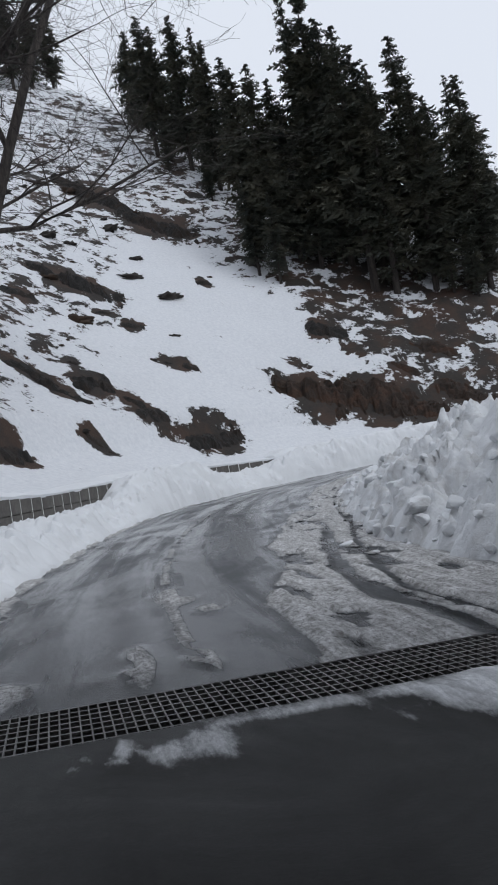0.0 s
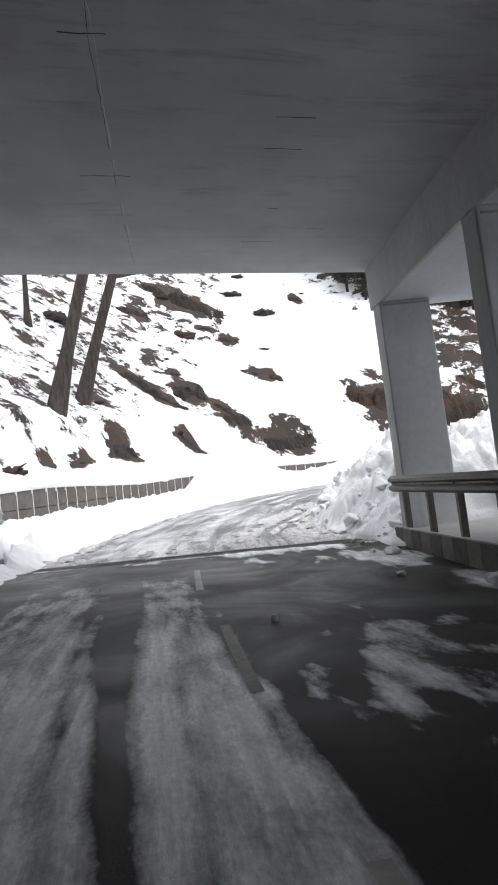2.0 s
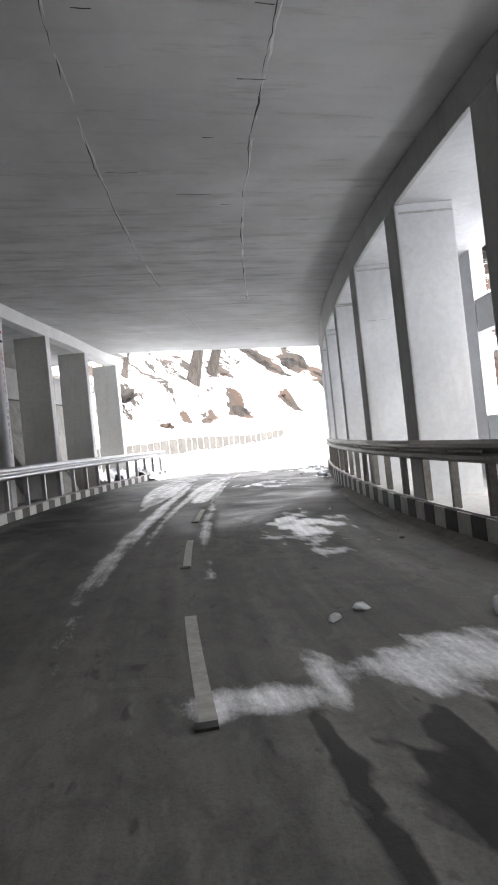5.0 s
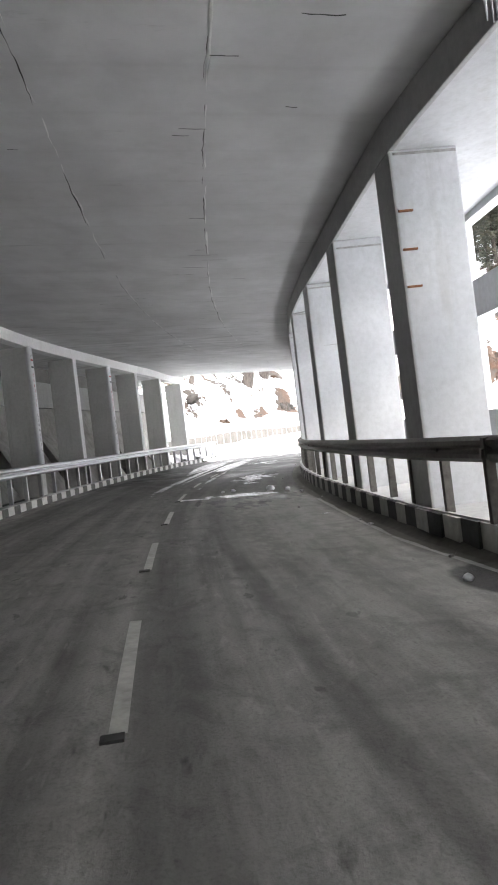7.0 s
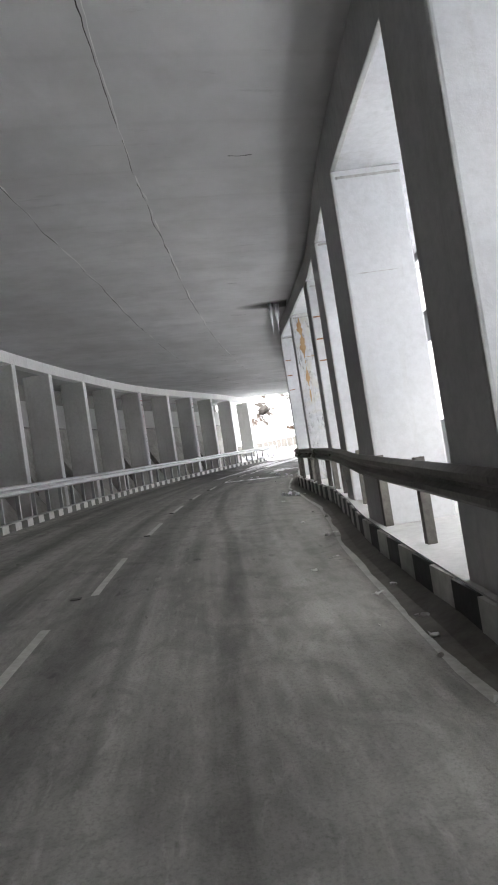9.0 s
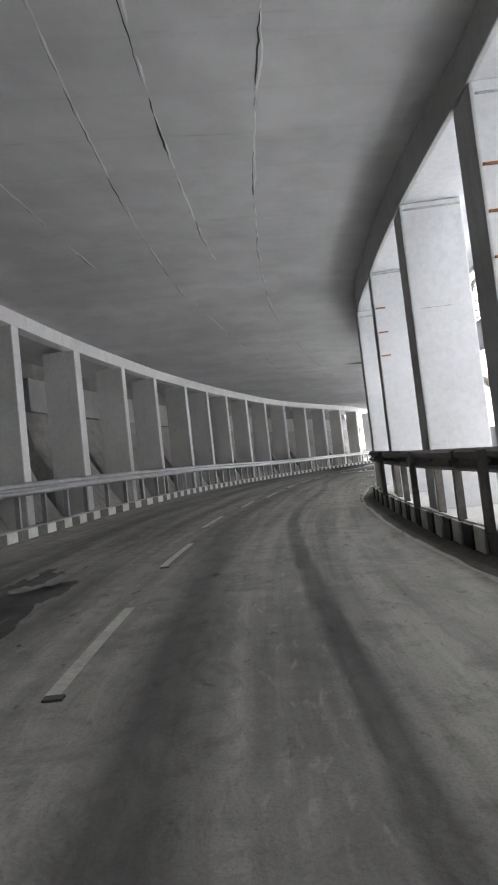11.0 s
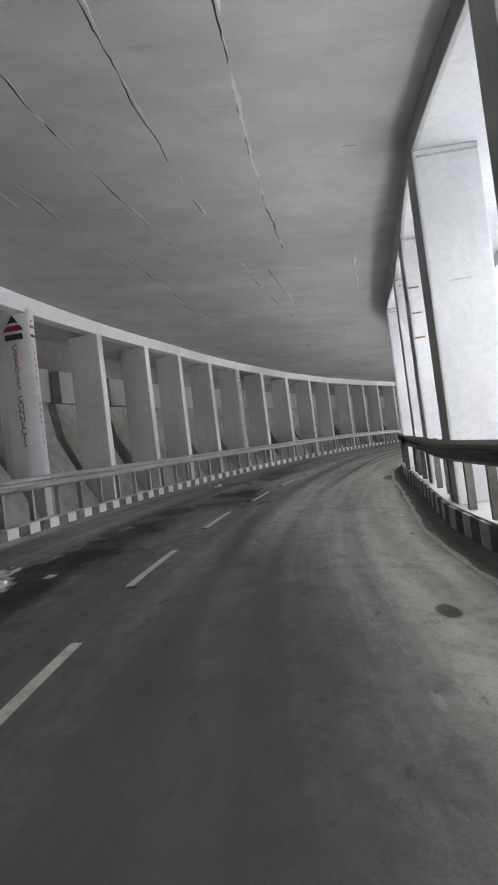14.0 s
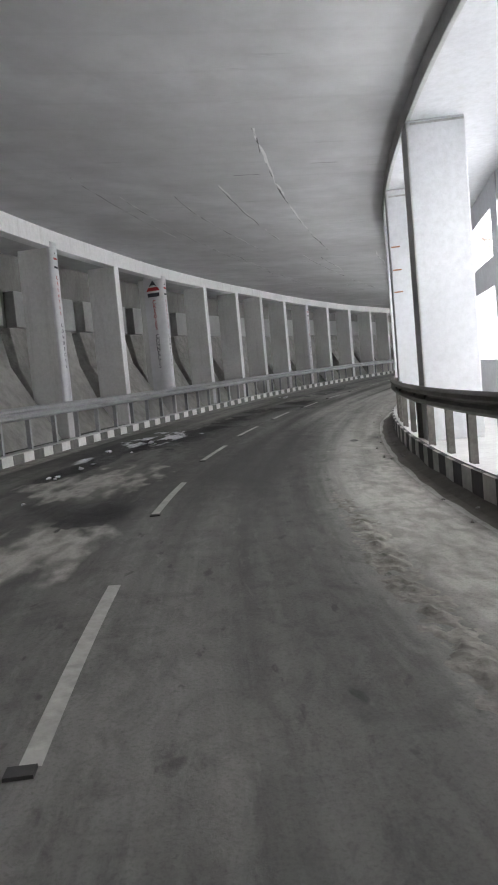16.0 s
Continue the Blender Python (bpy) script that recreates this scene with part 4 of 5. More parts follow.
ROCKS = [
    (-2.6, 53.2, 3.3, 1.5, 50), (-6.9, 51.0, 1.7, 1.0, 44), (-8.2, 51.4, 1.1, 1.0, 8), (-10.7, 50.8, 1.9, 1.6, 46), (-13.2, 48.1, 2.6, 1.2, 2), (-12.3, 36.9, 1.3, 1.0, 70),
    (-9.6, 44.7, 1.2, 0.7, 30), (-5.3, 60.6, 2.2, 0.9, 28), (9.6, 70.9, 2.1, 1.5, -2), (-9.0, 64.1, 1.2, 0.8, 25), (-14.5, 67.1, 4.6, 2.3, 10), (-17.9, 60.2, 1.8, 1.2, 35),
    (-12.3, 52.7, 0.7, 0.8, 35), (-11.3, 64.3, 1.4, 0.7, 37), (-2.1, 76.4, 1.1, 0.9, 38), (-15.4, 92.3, 6.5, 3.2, -23), (-7.2, 88.5, 5.5, 3.2, -8), (-15.0, 48.0, 1.5, 0.9, 48),
]
ROCKS_LOW = [(-14.0, 27.8, 1.1, 0.4, 83), (-13.2, 31.5, 2.2, 0.42, 79), (-12.6, 36.0, 1.5, 0.45, 70)]
OUTCROPS = [(*r, 1) for r in BANKS] + [(*r, 0) for r in ROCKS + ROCKS_LOW]


gx, gy = axis(-420, 420, -30, 30, 0.6), axis(-420, 420, 0, 80, 0.6)
GX, GY = np.meshgrid(gx, gy, indexing="ij")
GZ, GS, GD, GR = ground_h(GX, GY)
rough_amt = np.clip((GR - 7.5) / 8, 0, 1) * np.where((GS > -1) & (GR < 12), 0, 1)
bare = np.zeros(GX.shape)
for i in range(GX.shape[0]):
    for j in range(GX.shape[1]):
        p = Vector((GX[i, j], GY[i, j], GZ[i, j]))
        a = rough_amt[i, j]
        if a > 0:
            GZ[i, j] += a * (0.9 * noise.fractal(p * 0.09, 1.0, 2.0, 5) + 0.18 * noise.noise(p * 0.7))
# a band of bare earth runs down the hill below the forest; the upper slope is patchier, the forest floor bare
BAND_X, BAND_Y = [-60, -21, -5.7, 5.8, 13.6, 24.5, 60], [118, 99, 92, 81, 73, 70, 70]
over = GY - np.interp(GX, BAND_X, BAND_Y)
bare = np.where(GR > 9, -0.02, -0.5)
bare = np.maximum(bare, np.where(np.abs(over) < 8, 0.2 * (1 - np.abs(over) / 8), -1))
bare = np.where((over > 0) & (GX < -6), np.maximum(bare, 0.15), bare)
bare = np.where((over > 0) & (GX >= -6), np.maximum(bare, 0.17), bare)
low_right = (GX > 9) & (over > -7) & (over < 14)
bare = np.where(low_right, np.maximum(bare, 0.23), bare)
left_low = np.clip((-GX - 8) / 7, 0, 1) * np.clip((GR - 10) / 4, 0, 1)
bare = np.where(over < 0, np.maximum(bare, -0.01 + 0.16 * left_low), bare)
bare = np.where(GS > -1, np.maximum(bare, 0.03), bare)
bare = np.where((GD > 0) & (GR > 12), np.maximum(bare, 0.06), bare)
bare = np.where((GD < 0) & (GR < 9), -0.5, bare)
for x, y, a, c, turn, brown in OUTCROPS:
    ct, st = math.cos(radians(turn)), math.sin(radians(turn))
    u, w = (GX - x) * ct + (GY - y) * st, -(GX - x) * st + (GY - y) * ct
    bare = np.maximum(bare, 0.42 * np.clip(1.35 - np.sqrt((u / (a * 1.05)) ** 2 + (w / (c * 1.2)) ** 2), 0, 1) - 0.02)
verts = np.stack([GX, GY, GZ], -1).reshape(-1, 3)
nj = len(gy)
faces = [(i * nj + j, (i + 1) * nj + j, (i + 1) * nj + j + 1, i * nj + j + 1) for i in range(len(gx) - 1) for j in range(nj - 1)]
me = mesh_of("ground", verts, faces, hill_mat, None, True)
layer = me.attributes.new("bare", "FLOAT", "POINT")
layer.data.foreach_set("value", bare.ravel().astype(np.float32))
structure("ground", me, "steep snow-covered hillside with dark patches of earth and rock", "ground")

# ---- outdoors ----


def solid(name, bm, mat, smooth=True):
    me = bpy.data.meshes.new(name)
    bm.to_mesh(me)
    bm.free()
    me.materials.append(mat)
    if smooth:
        me.polygons.foreach_set("use_smooth", [True] * len(me.polygons))
    return me


def ground_z(x, y):
    z, s, d, r = ground_h(np.array([float(x)]), np.array([float(y)]))
    p = Vector((x, y, float(z[0])))
    a = min(1.0, max(0.0, (float(r[0]) - 7.5) / 8))
    return p.z + a * (0.9 * noise.fractal(p * 0.09, 1.0, 2.0, 5) + 0.18 * noise.noise(p * 0.7))


def lump(name, size, mat, seed, rough=0.35, detail=3, freq=0.9):
    """A noisy boulder or clod."""
    bm = bmesh.new()
    bmesh.ops.create_icosphere(bm, subdivisions=detail, radius=1.0)
    for v in bm.verts:
        n = v.co.normalized()
        f = 1 + rough * noise.fractal(n * freq * 1.6 + Vector((seed, 0, 0)), 0.9, 2.1, 4)
        v.co = Vector((n.x * f * size[0], n.y * f * size[1], n.z * f * size[2]))
    return solid(name, bm, mat, True)


def patch(name, s0, s1, d0, d1, mat, ds, dd, height):
    ns, nd = int((s1 - s0) / ds) + 1, int((d1 - d0) / dd) + 1
    S, D = np.meshgrid(np.linspace(s0, s1, ns), np.linspace(d0, d1, nd), indexing="ij")
    X, Y, Z = plan(S, D, height(S, D))
    idx = np.arange(ns * nd).reshape(ns, nd)
    faces = np.stack([idx[:-1, :-1], idx[:-1, 1:], idx[1:, 1:], idx[1:, :-1]], -1).reshape(-1, 4)
    return mesh_of(name, np.stack([X, Y, Z], -1).reshape(-1, 3), faces.tolist(), mat, None, True)


def facets(x, y, seed):
    """Broken blocks: each cell a small tilted plane of its own height."""
    xi, yi = np.floor(x).astype(int), np.floor(y).astype(int)
    tab = np.random.RandomState(seed).rand(64, 64, 5)
    best, val = np.full(x.shape, 9.0), np.zeros(x.shape)
    for a in (-1, 0, 1):
        for c in (-1, 0, 1):
            t = tab[(xi + a) % 64, (yi + c) % 64]
            dx, dy = x - (xi + a + t[..., 0]), y - (yi + c + t[..., 1])
            r = dx * dx + dy * dy
            m = r < best
            best, val = np.where(m, r, best), np.where(m, t[..., 2] + (t[..., 3] - 0.5) * 1.5 * dx + (t[..., 4] - 0.5) * 1.5 * dy, val)
    return val


def wall_d(s):
    return np.interp(s, WALL_S, WALL_D)


def berm_h(S, D):
    """Ploughed snow between road edge and retaining wall."""
    edge = -3.75 - 0.5 * (fbm(S * 0.7, S * 0 + 3, 101) - 0.5)
    t = np.clip((edge - D) / (edge - wall_d(S)), -0.2, 1.6)
    crest = np.interp(S, [-70, -47, -44, -40, -38, -31.0, -29.0, -22, -10, -3, 1], [2.3, 2.3, 1.4, 1.4, 2.3, 2.2, 1.1, 1.0, 0.95, 0.8, 0.4]) + 0.25 * (fbm(S * 0.3, D * 0.1, 102) - 0.5)
    body = crest * np.clip(t * 1.9, 0, 1) ** 0.7
    over_wall = np.clip((t - 1.0) * 4, 0, 1) * np.where(crest > 1.9, 0.25, -0.9)
    lumps = np.clip(t * 5, 0, 1) * np.clip(1.55 - 1.6 * t, 0.03, 1) * (0.3 * (facets(S * 0.9 + fbm(S, D, 107), D * 1.1 + fbm(S, D, 108), 103) - 0.4) + 0.2 * (facets(S * 2.3 + fbm(S * 2, D * 2, 107), D * 2.5, 104) - 0.4) + 0.1 * facets(S * 5, D * 5, 106) + 0.7 * (fbm(S * 0.7, D * 0.9, 105) - 0.5) + 0.3 * (fbm(S * 3, D * 3, 109) - 0.5))
    return np.where(t > 0, body + lumps + over_wall, -0.3)


structure("snow_berm", patch("snow_berm", -70, 0.6, -9.6, -3.5, snow_edge, 0.09, 0.08, berm_h), "ploughed white snow heaped along the road edge", "snow bank")


def bank_h(S, D):
    """High broken snow heap against the valley side of the portal."""
    foot = np.interp(S, [-60, -34, -26, -17, -9, -4.5, -1.2, 0.2], [6.6, 6.0, 5.0, 4.1, 3.0, 3.0, 3.4, 3.7])
    foot = foot + 0.5 * (fbm(S * 0.9, S * 0 + 1, 111) - 0.5)
    t = D - foot
    top = np.interp(S, [-60, -40, -30, -22, -12, -6, -2.5, -0.8, 0.2], [0.3, 0.4, 0.6, 1.0, 1.8, 2.3, 1.9, 0.9, 0.2])
    rise = top * np.clip(t / np.interp(top, [0, 3.2], [1.4, 3.4]), 0, 1) ** 0.8
    fall = np.clip((t - 5.5) / 4, 0, 1) * top * 0.6
    wx, wy = S + 0.5 * fbm(S * 1.3, D * 1.3, 118), D + 0.5 * fbm(S * 1.3, D * 1.3, 119)
    lumps = np.clip(t * 2.0, 0, 1) * np.clip(top, 0, 1.6) * (0.3 * (facets(wx * 0.8, wy * 0.8, 112) - 0.5) + 0.15 * (facets(wx * 1.9, wy * 1.9, 113) - 0.4) + 0.075 * (facets(wx * 4.2, wy * 4.2, 114) - 0.5) + 0.3 * (fbm(S * 1.4, D * 1.4, 116) - 0.5) + 0.22 * (fbm(S * 5, D * 5, 117) - 0.5) + 0.03 * facets(wx * 9, wy * 9, 120))
    return np.where(t > 0, rise - fall + lumps - FALL, -0.3)


structure("snow_heap", patch("snow_heap", -58, 0.2, 2.2, 13.5, snow_dirty, 0.08, 0.065, bank_h), "high heap of broken, dirty ploughed snow beside the road", "snow bank")

def chunk(name, size, mat, seed):
    """An angular broken piece: the hull of scattered points."""
    r = random.Random(seed)
    bm = bmesh.new()
    for k in range(16):
        v = Vector((r.gauss(0, 1), r.gauss(0, 1), r.gauss(0, 1))).normalized() * r.uniform(0.75, 1.1)
        bm.verts.new((v.x * size[0], v.y * size[1], v.z * size[2]))
    made = bmesh.ops.convex_hull(bm, input=bm.verts[:])
    bmesh.ops.delete(bm, geom=[v for v in bm.verts if not v.link_faces], context="VERTS")
    bmesh.ops.bevel(bm, geom=bm.edges[:], offset=0.09 * min(size), segments=1, affect="EDGES")
    return solid(name, bm, mat, False)


# loose blocks of snow on the heap's flank and at its foot
rng = random.Random(5)
for i in range(280):
    s = rng.uniform(-24, -0.5)
    d = float(np.interp(s, [-26, -9, -0.5], [4.6, 2.7, 3.4])) + abs(rng.gauss(0, 1.6)) - 0.4
    h = float(bank_h(np.array([s]), np.array([d]))[0])
    r = rng.choice((0.05, 0.07, 0.1, 0.13, 0.18, 0.26)) * rng.uniform(0.7, 1.2) * (1.0 if h > 0.1 else 0.5)
    if i % 25 == 0:
        r *= 1.5
    ob = new("snow_block", chunk("snow_block", (r, r * rng.uniform(0.6, 1.1), r * rng.uniform(0.5, 0.9)), snow_dirty if i % 3 else snow_clean, i))
    ob.matrix_world = Matrix.Translation(at(s, d, max(h, -0.05) + r * 0.2)) @ pose(0, 0, 0, rng.uniform(-30, 30), rng.uniform(-30, 30), rng.uniform(0, 360))
    tagged(ob, "broken block of dirty ploughed snow" if r > 0.12 else "small clod of dirty ploughed snow", "snow block", "snow blocks by the heap")

# stone retaining wall with white-painted joints
wall = structure("retaining_wall", sweep("retaining_wall", lambda s: rect(float(wall_d(s)) - 0.5, float(wall_d(s)) - 0.03, -0.5, 2.0 + 0.15 * math.sin(s * 0.31)), -58, -1.0, stone_mat, 0.5),
                 "low dark stone retaining wall with pale mortar joints", "wall")


def cap_profile(s):
    w, top = float(wall_d(s)), 2.0 + 0.15 * math.sin(s * 0.31)
    up, lip = 0.2 + 0.14 * noise.noise(Vector((s * 0.6, 5, 0))), 0.08 * noise.noise(Vector((s * 0.9, 9, 0)))
    return [(w - 1.5, top - 0.4), (w + 0.0 + lip, top - 0.02), (w + 0.03 + lip, top + 0.5 * up), (w - 0.2, top + up), (w - 0.7, top + 1.3 * up), (w - 1.5, top + 1.6 * up)]


structure("wall_snow", sweep("wall_snow", cap_profile, -58, -1.0, snow_clean, 0.35), "soft white snow lying on top of the stone wall", "snow bank")
q, i = -57.5, 0
while q < -1.6:
    w = rng.uniform(0.75, 1.15)
    top = 2.02 + 0.15 * math.sin(q * 0.31)
    for lo in (0.8, 1.4):
        child("stone", sweep("stone", lambda s: rect(float(wall_d(s)) - 0.05, float(wall_d(s)) + 0.03, lo, min(lo + 0.57, top)), q, q + w - 0.09, stone_mat, 1.0), wall)
    child("joint", sweep("joint", lambda s: rect(float(wall_d(s)) - 0.05, float(wall_d(s)) + 0.012, 0.5, top - 0.02), q + w - 0.085, q + w - 0.005, kerb_white, 1.0), wall, "pale mortar joint")
    q += w

def ground_field(X, Y):
    Z, s, d, r = ground_h(X, Y)
    A = np.clip((r - 7.5) / 8, 0, 1)
    for k in np.ndindex(Z.shape):
        q = Vector((X[k], Y[k], Z[k]))
        Z[k] += A[k] * (0.9 * noise.fractal(q * 0.09, 1.0, 2.0, 5) + 0.18 * noise.noise(q * 0.7))
    return Z


def outcrop(a, c, turn, x, y, mat, seed):
    """A broken face that stands proud of the slope, steep downhill, running out uphill."""
    c *= 0.62
    nu, nw = max(18, int(a * 13)), max(18, int(c * 16))
    U, W = np.meshgrid(np.linspace(-1.25, 1.25, nu), np.linspace(-1.25, 1.25, nw), indexing="ij")
    ct, st = math.cos(radians(turn)), math.sin(radians(turn))
    X, Y = x + U * a * ct - W * c * st, y + U * a * st + W * c * ct
    Z = ground_field(X, Y)
    edge = 0.55 * (fbm(U * a * 0.9 + seed, W * c * 0.5, seed) - 0.5) * 2
    edge = edge + 0.7 * (fbm(U * a * 2.7, W * c * 2.7 + seed, seed + 3) - 0.5)
    inside = np.clip(0.85 - U * U + edge, 0, 1) ** 0.5
    face = np.clip((W + 0.8 + edge) / 0.6, 0, 1) * np.clip((0.8 - W + edge) / 1.2, 0, 1)
    lift = inside * face * 0.75 * min(c, 1.8)
    ridge = 1 - np.abs(2 * fbm(U * a * 1.6, W * c * 2.0, seed + 5) - 1) * 2
    crag = fbm(U * a * 1.3, W * c * 1.6, seed + 9) - 0.5
    Z = Z - 0.16 + lift + np.clip(lift * 3, 0, 1) * (0.18 * ridge + 0.5 * crag) * min(c, 1.5)
    X = X + np.clip(lift * 3, 0, 1) * 0.3 * (fbm(Z * 1.7, U * a * 0.9, seed + 13) - 0.5)
    Y = Y + np.clip(lift * 3, 0, 1) * 0.5 * (fbm(Z * 1.4, U * a * 0.9, seed + 15) - 0.5)
    idx = np.arange(nu * nw).reshape(nu, nw)
    faces = np.stack([idx[:-1, :-1], idx[1:, :-1], idx[1:, 1:], idx[:-1, 1:]], -1).reshape(-1, 4)
    return mesh_of("outcrop", np.stack([X, Y, Z], -1).reshape(-1, 3), faces.tolist(), mat)


for i, (x, y, a, c, turn, brown) in enumerate(OUTCROPS):
    tagged(new("outcrop", outcrop(a, c, turn, x, y, earth_face if brown else rock_face, i + 40)),
           "brown earth bank with dry grass breaking through snow" if brown else "dark rock outcrop breaking through the snow", "rock", "outcrops on the slope")
for i in range(150):
    x, y = rng.uniform(-32, 24), rng.uniform(20, 92)
    if y > np.interp(x, BAND_X, BAND_Y) + 4 or (x > -9 and y < 62) or (x > 0 and rng.random() < 0.75) or (x > -8 and rng.random() < 0.5):
        continue
    zz, ss, dd_, rr = ground_h(np.array([x]), np.array([y]))
    if rr[0] < 11.5 or dd_[0] > 0:
        continue
    a = rng.choice([0.25, 0.35, 0.5, 0.8, 1.3])
    ob = new("rock", lump("rock", (a, a * 0.5, a * 0.35), rock if rng.random() < 0.6 else earth, 3.1 * i + 200, 0.9, 3, 2.0))
    ob.matrix_world = Matrix.Translation((x, y, ground_z(x, y) - 0.05)) @ pose(0, 0, 0, 30, 0, rng.uniform(-30, 30))
    tagged(ob, "dark rock showing through the snow" if a > 0.4 else "small dark stone showing through the snow", "rock", "rocks on the slope")

# conifers


def conifer(height, seed):
    r = random.Random(seed)
    bm = bmesh.new()
    bmesh.ops.create_cone(bm, cap_ends=True, segments=8, radius1=height * 0.016, radius2=0.03, depth=height, matrix=Matrix.Translation((0, 0, height / 2 - 0.8)))
    trunk = solid("trunk", bm, bark)
    verts, faces = [], []
    z = height * r.uniform(0.06, 0.16)
    full = r.uniform(0.1, 0.135)
    while z < height * 0.99:
        f = (z / height - 0.06) / 0.94
        reach = height * full * min(1.0, 1.9 * (1 - f)) ** 0.85 * (0.75 + 0.25 * min(1.0, 4 * f)) * r.uniform(0.7, 1.15) + 0.15
        for k in range(r.randint(4, 7)):
            a = r.uniform(0, 2 * math.pi)
            ln = reach * r.choice((0.4, 0.6, 0.8, 0.95, 1.05, 1.3))
            droop = r.uniform(0.1, 0.55) * ln * (1.1 - 0.7 * f)
            ca, sa = math.cos(a), math.sin(a)
            n = 15
            for i in range(n):
                t = (i + r.uniform(0.3, 1.0)) / n
                px, pz = ln * t, z + 0.2 * ln * math.sin(t * 2.2) - droop * t * t
                w = (0.1 + 0.16 * math.sin(math.pi * min(1, t * 0.85 + 0.15))) * ln * r.uniform(0.35, 1.25) + 0.1
                for side in (-1, 1, r.uniform(-0.5, 0.5)):
                    b = len(verts)
                    tipx, tipy, tipz = px + w * r.uniform(0.0, 0.9), side * w * r.uniform(0.5, 1.0), pz + w * r.uniform(-0.75, 0.35)
                    root, wide = 0.12 * w, 0.17 * w
                    mx, my, mz = px + 0.55 * (tipx - px), 0.55 * tipy, pz + 0.6 * (tipz - pz)
                    pts = [(px - root, 0, pz), (mx + wide, my - side * wide, mz + wide * r.uniform(-0.6, 0.6)), (tipx, tipy, tipz), (mx - wide, my + side * wide * 0.6, mz - wide * r.uniform(0.2, 1.1))]
                    verts += [(x * ca - y * sa, x * sa + y * ca, q) for x, y, q in pts]
                    faces += [(b, b + 1, b + 2), (b, b + 2, b + 3)]
        z += height * r.uniform(0.013, 0.022)
    return trunk, mesh_of("crown", verts, faces, needles)


HEIGHTS = (22.0, 19.0, 24.0, 16.0, 26.0, 20.0)
KINDS = [conifer(h, k) for k, h in enumerate(HEIGHTS)]
placed = []


def plant(x, y, k, scale, label):
    base = tagged(new("conifer"), label, "tree", "conifers on the hillside")
    base.matrix_world = Matrix.Translation((x, y, ground_z(x, y) - 0.3)) @ pose(0, 0, 0, rng.uniform(-2, 2), rng.uniform(-2, 2), rng.uniform(0, 360)) @ Matrix.Scale(scale, 4)
    child("trunk", KINDS[k][0], base)
    child("crown", KINDS[k][1], base)
    placed.append((x, y))


# the tall trees that make the forest's outline: x, y, height
SPIRES = [(-6.8, 110.4, 23.5), (-10.2, 120.4, 19.2), (-4.6, 109.4, 23.2), (-1.6, 106.9, 26), (1.2, 105.3, 25.1), (2.2, 101.8, 22.4), (4.8, 99.8, 21.4), (5.7, 85.9, 23.9), (7.7, 81.4, 25.5), (9.5, 80.6, 23), (14.3, 81.4, 34.7), (15.2, 79.1, 34.7), (16, 77.9, 31.7), (10.1, 78.6, 21), (17.5, 74, 33.2), (19.7, 77.3, 28.6)]
SPIRES_EAST = [(19.6, 72.9, 27.8), (22.8, 79.2, 23.8), (25, 78.4, 29), (24.1, 73, 25.6), (26.6, 77.9, 18), (31.7, 86.4, 18.6), (32.1, 79.5, 23.5), (30, 72.2, 24.6), (32.4, 75.8, 20.6), (12.3, 77.1, 21.2), (4.6, 80.6, 12.5), (6.7, 78.5, 11.1), (25.6, 71.5, 10.9), (27.8, 70.5, 10.1), (22.4, 81.8, 11.2), (15.1, 77.7, 14.6), (0.7, 97.6, 8.5)]
for i, (x, y, h) in enumerate(SPIRES + SPIRES_EAST):
    k = (i * 5 + 2) % 6
    if x > 9:
        y, h = y + 5.5, h - 0.6
    plant(x, y, k, h / (HEIGHTS[k] - 0.8), "tall dark green conifer on the snowy slope" if h > 15 else "young dark green conifer at the forest edge")
for attempt in range(9000):
    if len(placed) >= 118:
        break
    h = rng.uniform(8, 18)
    x = rng.uniform(-12, 78)
    y = np.interp(x, BAND_X, BAND_Y) + (4 if x < 9 else 10) + 58 * rng.random() ** 1.4
    if x < 4 and y < np.interp(x, [-12, 4], [114, 90]):
        continue
    if any((x - a) ** 2 + (y - c) ** 2 < 2.6**2 for a, c in placed):
        continue
    if (ground_z(x, y) + h - 1.4) / math.hypot(x, y) > np.interp(x, [-10, 0, 6, 14, 30, 60], [0.6, 0.56, 0.53, 0.52, 0.44, 0.36]):
        continue
    k = rng.randrange(6)
    plant(x, y, k, h / HEIGHTS[k], "dark green conifer in the hillside forest")
for x, y, k in ((-33, 128, 0), (-37, 132, 2), (-30, 131, 1), (-41, 126, 3), (-27, 136, 1)):
    plant(x, y, k, 1.0, "dark conifer on the ridge above the slope")
# trees across the valley, seen through the outer openings
for i in range(46):
    s, d = rng.uniform(-5, 90), rng.uniform(26, 70)
    p = at(s, d)
    if any((p.x - a) ** 2 + (p.y - c) ** 2 < 25 for a, c in placed):
        continue
    plant(p.x, p.y, rng.randrange(6), rng.uniform(0.45, 0.75), "dark conifer across the snowy gully")

# bare broad-leaved trees


